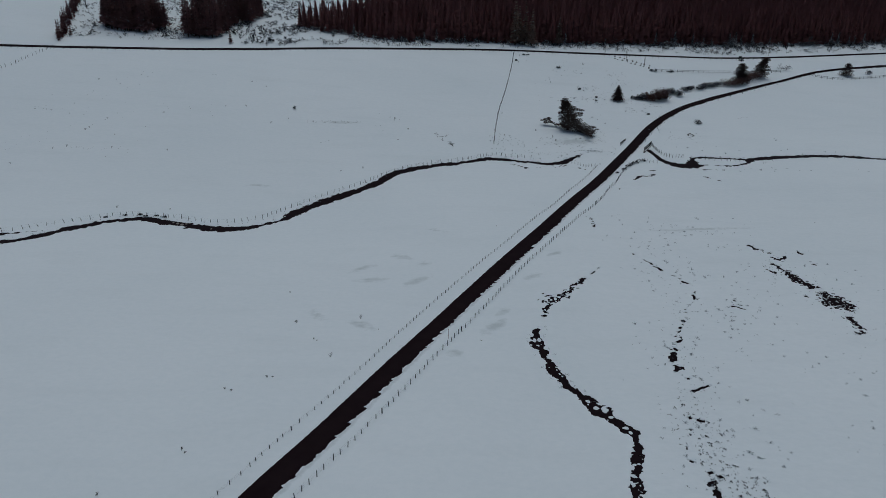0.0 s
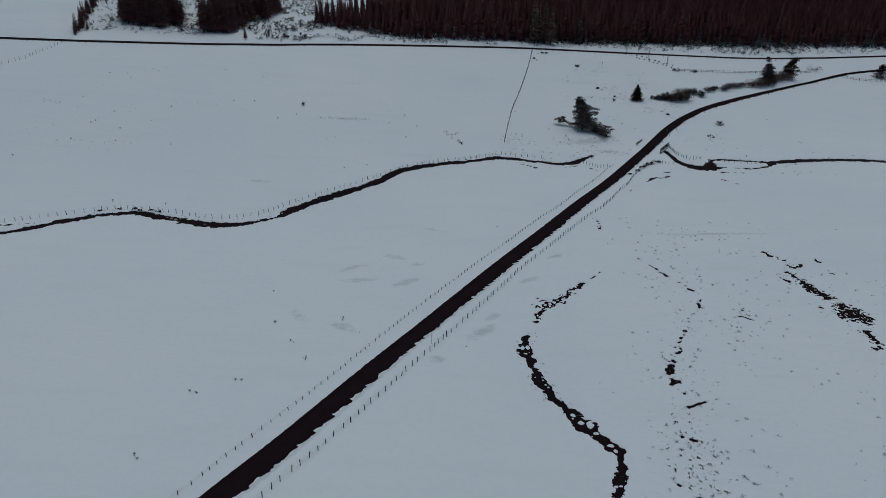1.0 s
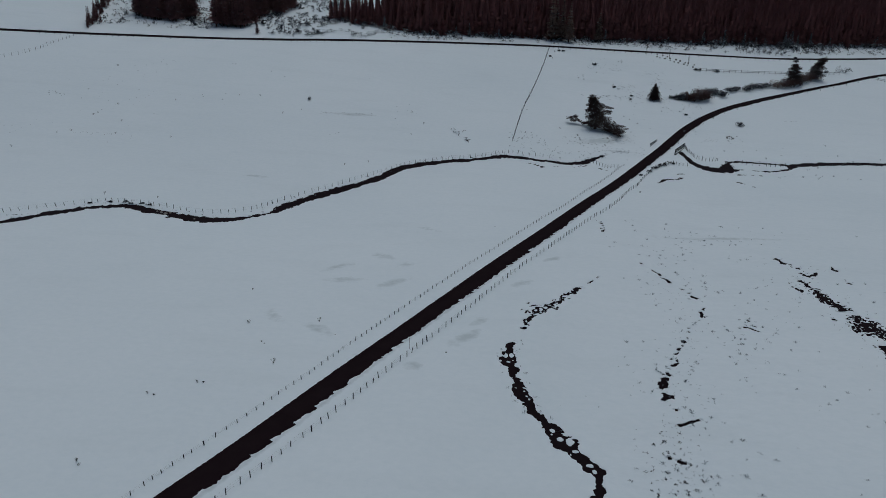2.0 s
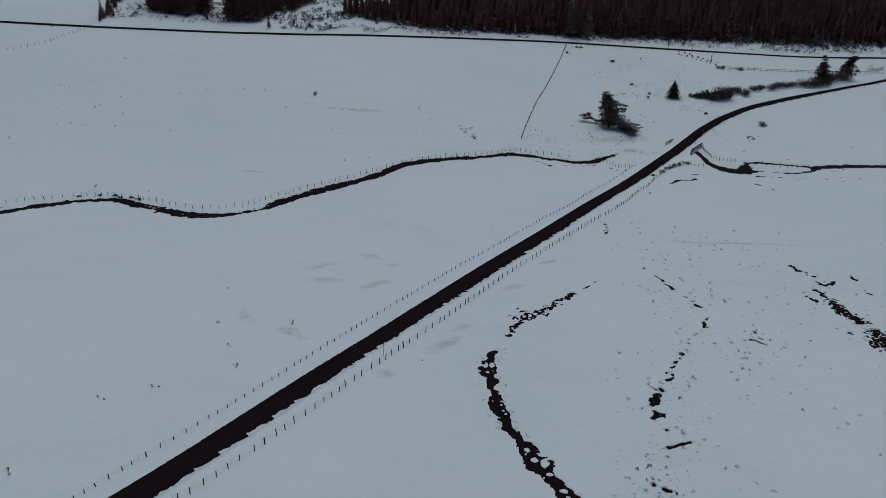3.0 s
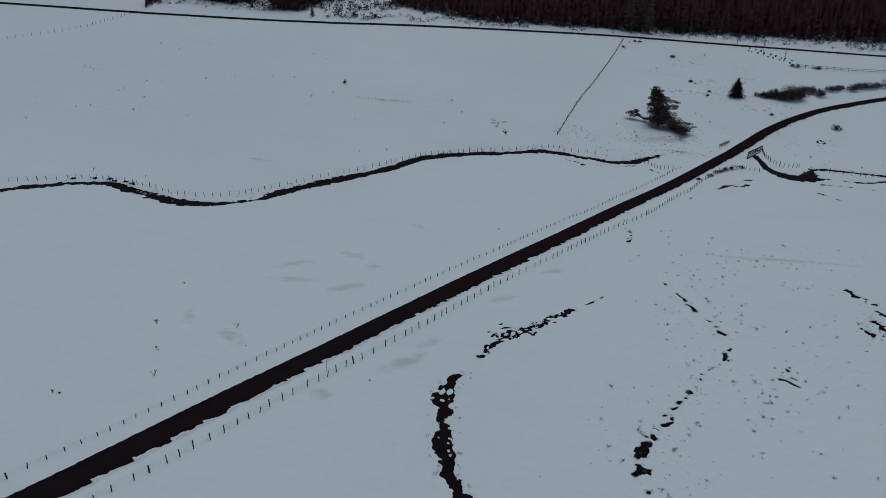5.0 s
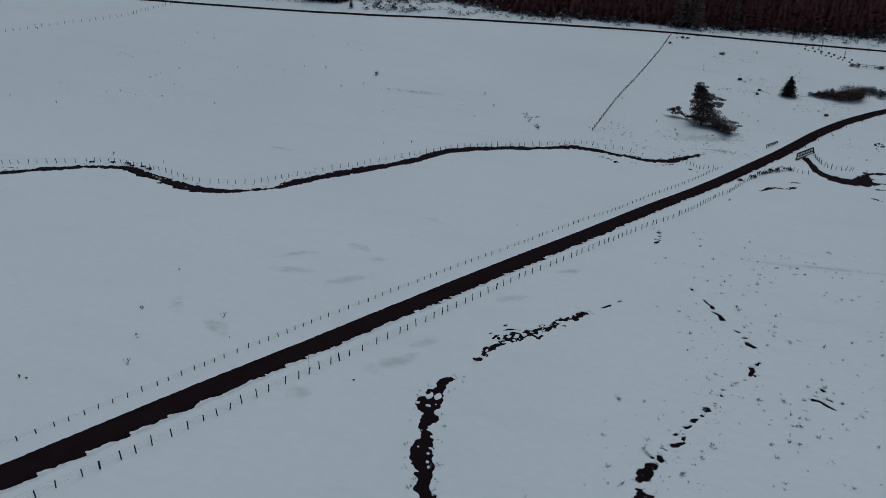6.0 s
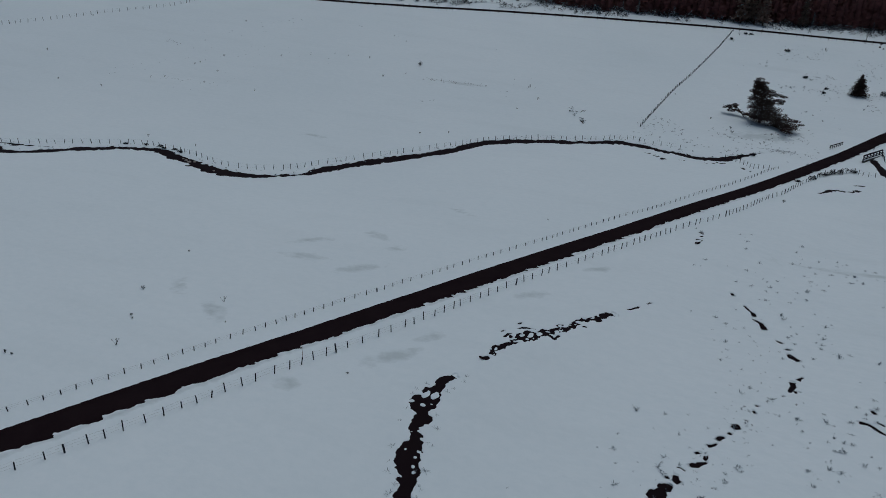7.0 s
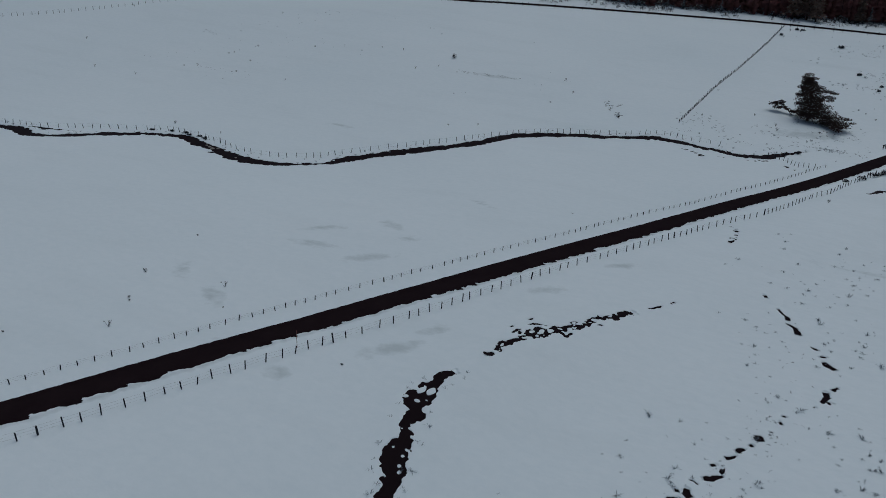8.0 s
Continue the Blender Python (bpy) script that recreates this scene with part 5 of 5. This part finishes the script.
# a white marker at the road's edge, a low sign by the far road, a gate and a pole on the hillside
WHITE = material("white_paint", (0.75, 0.75, 0.75), 0.6, 0.1)
white_post = Heap().add(tube([(0, 0, -0.3), (0, 0, 0.95), (0, 0, 1.0)], [0.09, 0.085, 0.05], 8)).mesh("post", WHITE)
plant("marker_post", (93.4, 275.2), (("post", white_post),), "short white marker post on the road's verge", "post", "marker posts")
sign = tagged(new("road_sign"), "small dark sign on two posts by the far road", "sign")
sign.matrix_basis = pose(134.2, 340.4, height(134.2, 340.4), 0, 0, 18)
for x in (-0.8, 0.8):
    part("post", Heap().add(tube([(x, 0, -0.3), (x, 0, 1.9)], [0.06, 0.06], 6)).mesh("post", WOOD), None, sign)
part("panel", box((0, -0.08, 1.45), (1.7, 0.06, 0.7)), IRON, sign, "dark flat sign panel")
gate = tagged(new("gate"), "tall dark wooden gate at the plantation's corner", "gate")
gate.matrix_basis = pose(-86.5, 333.8, height(-86.5, 333.8), 0, 0, 16)
for x in (-1.9, 1.9):
    part("post", box((x, 0, 1.3), (0.22, 0.22, 3.2)), WOOD, gate)
for z in (0.5, 1.2, 1.9):
    part("rail", box((0, 0, z), (3.7, 0.08, 0.16)), WOOD, gate)
part("brace", Heap().add(limb((-1.8, 0.08, 0.4), (1.8, 0.08, 1.9), 0.06, 0.06)).mesh("brace", WOOD), None, gate)
pole = tagged(new("utility_pole"), "leaning wooden utility pole on the hillside", "pole")
pole.matrix_basis = pose(-188.9, 349.6, height(-188.9, 349.6), 0, -5, 20)
part("mast", Heap().add(tube([(0, 0, -0.5), (0, 0, 4), (0, 0, 8.5)], [0.19, 0.17, 0.13], 8)).mesh("mast", BARK, True), None, pole)
arm = part("crossarm", box((0, 0.16, 7.9), (1.8, 0.12, 0.14)), WOOD, pole)
for x in (-0.75, 0.75):
    part("insulator", Heap().add(tube([(x, 0.16, 7.96), (x, 0.16, 8.12), (x, 0.16, 8.2)], [0.05, 0.07, 0.03], 8)).mesh("insulator", STONE), None, arm)

# a ring of stones in the field beyond the lower burn
for k in range(9):
    a = 6.283 * k / 9
    x, y = 76.6 + 1.0 * math.cos(a), 232.1 + 1.3 * math.sin(a)
    bm = bmesh.new()
    bmesh.ops.create_icosphere(bm, subdivisions=1, radius=0.17 + 0.09 * (k % 3))
    for v in bm.verts:
        v.co *= 1 + 0.25 * noise.noise(v.co * 3 + Vector((k, 0, 0)))
    me = bpy.data.meshes.new("stone")
    bm.to_mesh(me)
    bm.free()
    me.materials.append(STONE)
    tagged(new("stone", me), "dark stone in a ring on the snow", "stone", "stone ring").matrix_basis = pose(x, y, height(x, y) + 0.08, 0, 0, 40 * k)

# two rows of dark stumps in the field below the far road
stump = Heap().add(tube([(0, 0, -0.2), (0, 0, 0.45), (0, 0, 0.62), (0.02, 0, 0.68)], [0.42, 0.40, 0.33, 0.15], 8)).mesh("stump", BARK)
for i in range(9):
    for k in range(2):
        x, y = 68.6 + 1.75 * i + k * 1.2 + rng.uniform(-0.5, 0.5), 325.6 - 1.35 * i + k * 3.2 + rng.uniform(-0.6, 0.6)
        plant("stump", (x, y), (("wood", stump),), "dark round stump in a row in the snow", "stump", "stumps", rng.uniform(0.6, 0.95), rng.uniform(0, 360))

# ---- weeds, rushes and tufts ----


def weed_meshes(seed, h):
    """A dead dock or thistle: a few forked stalks with seed heads."""
    r = random.Random(seed)
    stalks, heads = Heap(), Heap()
    for _ in range(6):
        a, q = r.uniform(0, 6.283), r.uniform(0.1, 0.45) * h
        tip = (math.cos(a) * q, math.sin(a) * q, h * r.uniform(0.6, 1))
        stalks.add(limb((0, 0, -0.05), tip, 0.025, 0.012, 3))
        for _ in range(3):
            heads.clump(r, (tip[0], tip[1], tip[2] - r.uniform(0, 0.2)), 0.14, 1, 2)
    return stalks.mesh("stalk", WOOD), heads.mesh("seed_head", DEAD)


weeds = [weed_meshes(400 + i, h) for i, h in enumerate((1.0, 0.8, 0.6, 0.5))]
FIELD_WEEDS = ((-25.2, 93.5, 0, 1.1), (-28.4, 80.6, 0, 1.1), (-36.0, 92.0, 2, 1.2), (-32.0, 86.2, 3, 1), (-31.4, 85.7, 3, 0.7), (-39.6, 103.9, 3, 1.0), (-4.6, 86.7, 3, 0.8), (-21.7, 89.5, 3, 0.6), (-50.4, 49.7, 2, 1.0),
               (-43.6, 57.8, 1, 1.0), (-42.9, 57.2, 2, 0.8), (-42.2, 71.5, 2, 0.9), (-41.2, 71.2, 3, 1.0), (-36.9, 74.7, 2, 1.0), (-36.1, 74.8, 3, 0.9))
BURN_WEEDS = ((1.4, 140.5, 3, 0.8), (-94.9, 192.2, 0, 0.9), (-26.4, 212, 3, 1.4), (-79.5, 150.8, 1, 1.0), (-171.8, 192.1, 1, 1.6), (-147.9, 175.1, 1, 1.1), (-133.1, 176.2, 1, 1.2), (-127.1, 187.9, 1, 1.0), (-124.0, 190.0, 0, 1.1),
              (-111.3, 191.5, 2, 1.2), (-124.2, 203.0, 2, 1.3), (-123.8, 204.9, 3, 1.5), (-114.1, 200.8, 2, 1.2), (-92.7, 150.8, 1, 1.4), (-35.2, 186.6, 2, 1.3), (-41.3, 183.5, 3, 1.3), (37.2, 170.2, 2, 1.3))
UPPER_WEEDS = ((9.3, 222.0, 2, 1.2), (-23.7, 221.8, 1, 1.3), (-28.6, 231.4, 1, 1.2), (-64.5, 223.8, 1, 1.0), (-106, 221, 2, 1.3), (-88, 231, 2, 1.2), (51.4, 311.0, 0, 1.6), (26.4, 318.0, 0, 1.2), (23.2, 317.4, 0, 1.2),
               (21.8, 308, 0, 1.0), (-69.6, 218.9, 1, 1.3), (-81.1, 232.2, 2, 1.5), (-121.5, 213.1, 2, 1.2), (-138.9, 247.1, 2, 1.4), (-189.6, 226.9, 1, 1.5), (26.6, 219.4, 0, 1.3), (26.0, 223.0, 1, 1.4), (20.9, 228.7, 2, 1.4),
               (45.6, 244.0, 3, 1.3), (47.7, 240.2, 2, 1.2), (34.0, 214.8, 1, 1.1), (35.6, 222.8, 3, 1.5))
for x, y, k, s in FIELD_WEEDS + BURN_WEEDS + UPPER_WEEDS:
    m = weeds[k]
    plant("weed", (x, y), (("stalk", m[0]), ("seed_head", m[1])), "dead forked weed stalks sticking out of the snow", "weed", "dead weeds", 0.75 * s, rng.uniform(0, 360))


def tufts(name, spots, label, size, seed, blades=16):
    """Rush tufts: bent blades fanning from one root, all in one mesh."""
    r = random.Random(seed)
    heap = Heap()
    for x, y in spots:
        s, z = size[0] + (size[1] - size[0]) * r.random() ** 1.8, height(x, y)
        lay, squash = r.uniform(0, 6.283), r.uniform(0.35, 0.9)
        for _ in range(blades):
            a = lay + r.gauss(0, 1.0) + (math.pi if r.random() < 0.4 else 0)
            q, h = s * r.uniform(0.15, 1.0), s * r.uniform(0.2, 0.9) * squash
            d, w = Vector((math.cos(a), math.sin(a), 0)), Vector((-math.sin(a), math.cos(a), 0)) * s * r.uniform(0.02, 0.05)
            p = Vector((x, y, z - 0.02)) + d * r.uniform(0, 0.3) * s
            m, t = p + d * q * 0.5 + Vector((0, 0, h)), p + d * q + Vector((0, 0, h * 0.7))
            k = len(heap.v)
            heap.v += [tuple(p - w), tuple(p + w), tuple(m + w * 0.8), tuple(m - w * 0.8), tuple(t)]
            heap.f += [(k, k + 1, k + 2, k + 3), (k + 3, k + 2, k + 4)]
    return tagged(new(name, heap.mesh(name, GRASS)), label, "grass", kind="stuff")


def patchy(seed, level, scale=7.0):
    return lambda x, y: vnoise(np.array([x / scale]), np.array([y / scale]), seed)[0] > level


def marsh(r):
    y = r.uniform(44, 150)
    mid = float(np.interp(y, (44, 60, 80, 100, 125, 150), (24, 25, 28, 41, 44, 48)))
    return (mid + r.gauss(0, float(np.interp(y, (44, 80, 110, 150), (4.5, 4.5, 8.5, 11)))), y)


tufts("rush_tufts", spread(430, marsh, 31, patchy(32, -0.2, 5)), "sparse frosted rush tufts over the wet pasture", (0.16, 0.6), 33)
tufts("rush_tufts", spread(170, lambda r: (r.uniform(28, 75), r.uniform(45, 130)), 34, patchy(35, 0.0, 9)), "single rush tufts scattered on the snow", (0.16, 0.55), 36)
tufts("rush_tufts", spread(110, lambda r: (r.uniform(4, 46), r.uniform(200, 232)), 37, patchy(38, -0.1, 6)), "rushes between the burn and the pine", (0.25, 0.6), 39)
tufts("rush_tufts", spread(120, lambda r: (r.gauss(50, 12), r.gauss(280, 18)), 40, patchy(41, -0.05, 8)), "grass tufts through the snow above the pine", (0.25, 0.8), 42)
tufts("rush_tufts", spread(46, lambda r: (r.uniform(-150, -20), r.uniform(205, 262)), 43, patchy(44, 0.25, 16)), "a few grass tufts on the upper field", (0.25, 0.6), 45)
tufts("rush_tufts", spread(60, lambda r: (r.uniform(62, 120), r.uniform(188, 262)), 46, patchy(47, 0.2, 10)), "a few grass tufts beyond the lower burn", (0.3, 0.8), 48)
tufts("rush_tufts", [(float(p[0] + o), float(p[1] + q)) for p in BURN[::2] for o, q in ((random.uniform(-2, 2), random.uniform(2.2, 4.5)), (random.uniform(-2, 2), random.uniform(1.8, 3)))], "dead grass along the burn's fenced bank", (0.25, 0.6), 49)
tufts("rush_tufts", [(p[0] + rng.gauss(0, 0.25) + s * 1.4, p[1] + rng.gauss(0, 0.5)) for p in HOLLOWS[0][0] for s in (-1, 1) if rng.random() < 0.3], "rushes at the edge of the melt water", (0.3, 0.55), 50, 9)
tufts("rush_tufts", [(37.6 + rng.gauss(0, 1.6), 210.0 + rng.gauss(0, 0.7)) for _ in range(60)], "a bank of tall frosted rushes near the bridge", (0.35, 0.6), 51, 8)
scatter("heath_clumps", [(-58 + 17 * k / 60 + rng.gauss(0, 1.0), 223.0 + 2.6 * k / 60 + rng.gauss(0, 0.7)) for k in range(60)] + [(-28.6 + rng.gauss(0, 1.2), 231 + rng.gauss(0, 0.8)) for _ in range(6)]
        + [(-144 + rng.gauss(0, 1.8), 217 + rng.gauss(0, 1.0)) for _ in range(14)], SCRUB, "small dark heath clumps showing through the upper field", "heath", (0.12, 0.4), 0.6, 4, 0.8, 15)
scatter("heath_clumps", [(-14.2 + 3.6 * t + rng.gauss(0, 0.8), 219.4 - 4.4 * t + rng.gauss(0, 0.9)) for t in (k / 13 for k in range(14))] + [(-9.2 + rng.gauss(0, 0.5), 212.6 + rng.gauss(0, 0.8)) for _ in range(6)], DEAD,
        "dark sodden heath clumps in a small group on the field", "heath", (0.35, 0.75), 0.6, 4, 0.35, 21)
scatter("heath_clumps", spread(170, lambda r: (r.gauss(50, 9), r.gauss(283, 14)), 52, patchy(41, -0.2, 8)) + spread(150, lambda r: (r.uniform(6, 46), r.uniform(204, 230)), 53, patchy(38, -0.1, 6))
        + spread(60, lambda r: (r.uniform(60, 75), r.uniform(255, 275)), 54, patchy(55, 0.1, 5)), SCRUB, "dark heath flecks through the snow round the pines", "heath", (0.14, 0.46), 0.6, 3, 0.5, 56)
scatter("heath_clumps", spread(46, lambda r: (r.uniform(-150, -105), r.uniform(184, 232)), 57, patchy(58, 0.1, 9)) + [(102 + rng.uniform(0, 6), 257 + rng.gauss(0, 0.7)) for _ in range(12)]
        + [(67 + rng.uniform(0, 5.5), 228 + rng.gauss(0, 0.6)) for _ in range(14)] + [(-124 + 14 * k / 24 + rng.gauss(0, 0.8), 189.5 + 2 * k / 24 + rng.gauss(0, 0.5)) for k in range(24)], SCRUB,
        "small dark heath flecks in thin lines on the field", "heath", (0.1, 0.32), 0.6, 3, 0.5, 59)
scatter("scrub", spread(170, lambda r: (lambda x: (x, edge_of_wood(x) - 3 - abs(r.gauss(0, 3.2))))(r.uniform(40, 300)), 61, lambda x, y: vnoise(np.array([x / 5]), np.array([y / 5]), 62)[0] > 0.0), DEAD,
        "dark bushes below the plantation's foot", "scrub", (0.7, 1.5), 0.6, 7, 0.9, 63)
tufts("rush_tufts", spread(200, lambda r: (lambda y: (float(np.interp(y, (44, 60, 72, 84, 100), (24.5, 23.6, 25.0, 27.6, 33.5))) + r.gauss(0, 1.7), y))(r.uniform(44, 100)), 64), "low frosted rushes crowding round the wet hollows", (0.14, 0.34), 65, 9)
scatter("heath_clumps", spread(90, lambda r: (r.gauss(25.0, 1.5), r.uniform(44, 55)), 69) + spread(70, lambda r: (r.gauss(22.6, 1.9), r.uniform(52, 72)), 70), DEAD,
        "dark sodden moss and rush stumps in the near marsh", "moss", (0.08, 0.34), 0.75, 4, 0.4, 71)
scatter("heath_clumps", spread(70, lambda r: (lambda y: (float(np.interp(y, (44, 60, 72, 84, 100, 118), (24.5, 23.6, 25.0, 27.6, 33.5, 35))) + r.gauss(0, 1.3), y))(r.uniform(44, 118)), 66)
        + spread(90, lambda r: (r.gauss(60.5, 3.0), r.uniform(90, 128)), 67), DEAD, "dark wet moss flecks round the hollows", "moss", (0.06, 0.2), 0.7, 3, 0.25, 68)
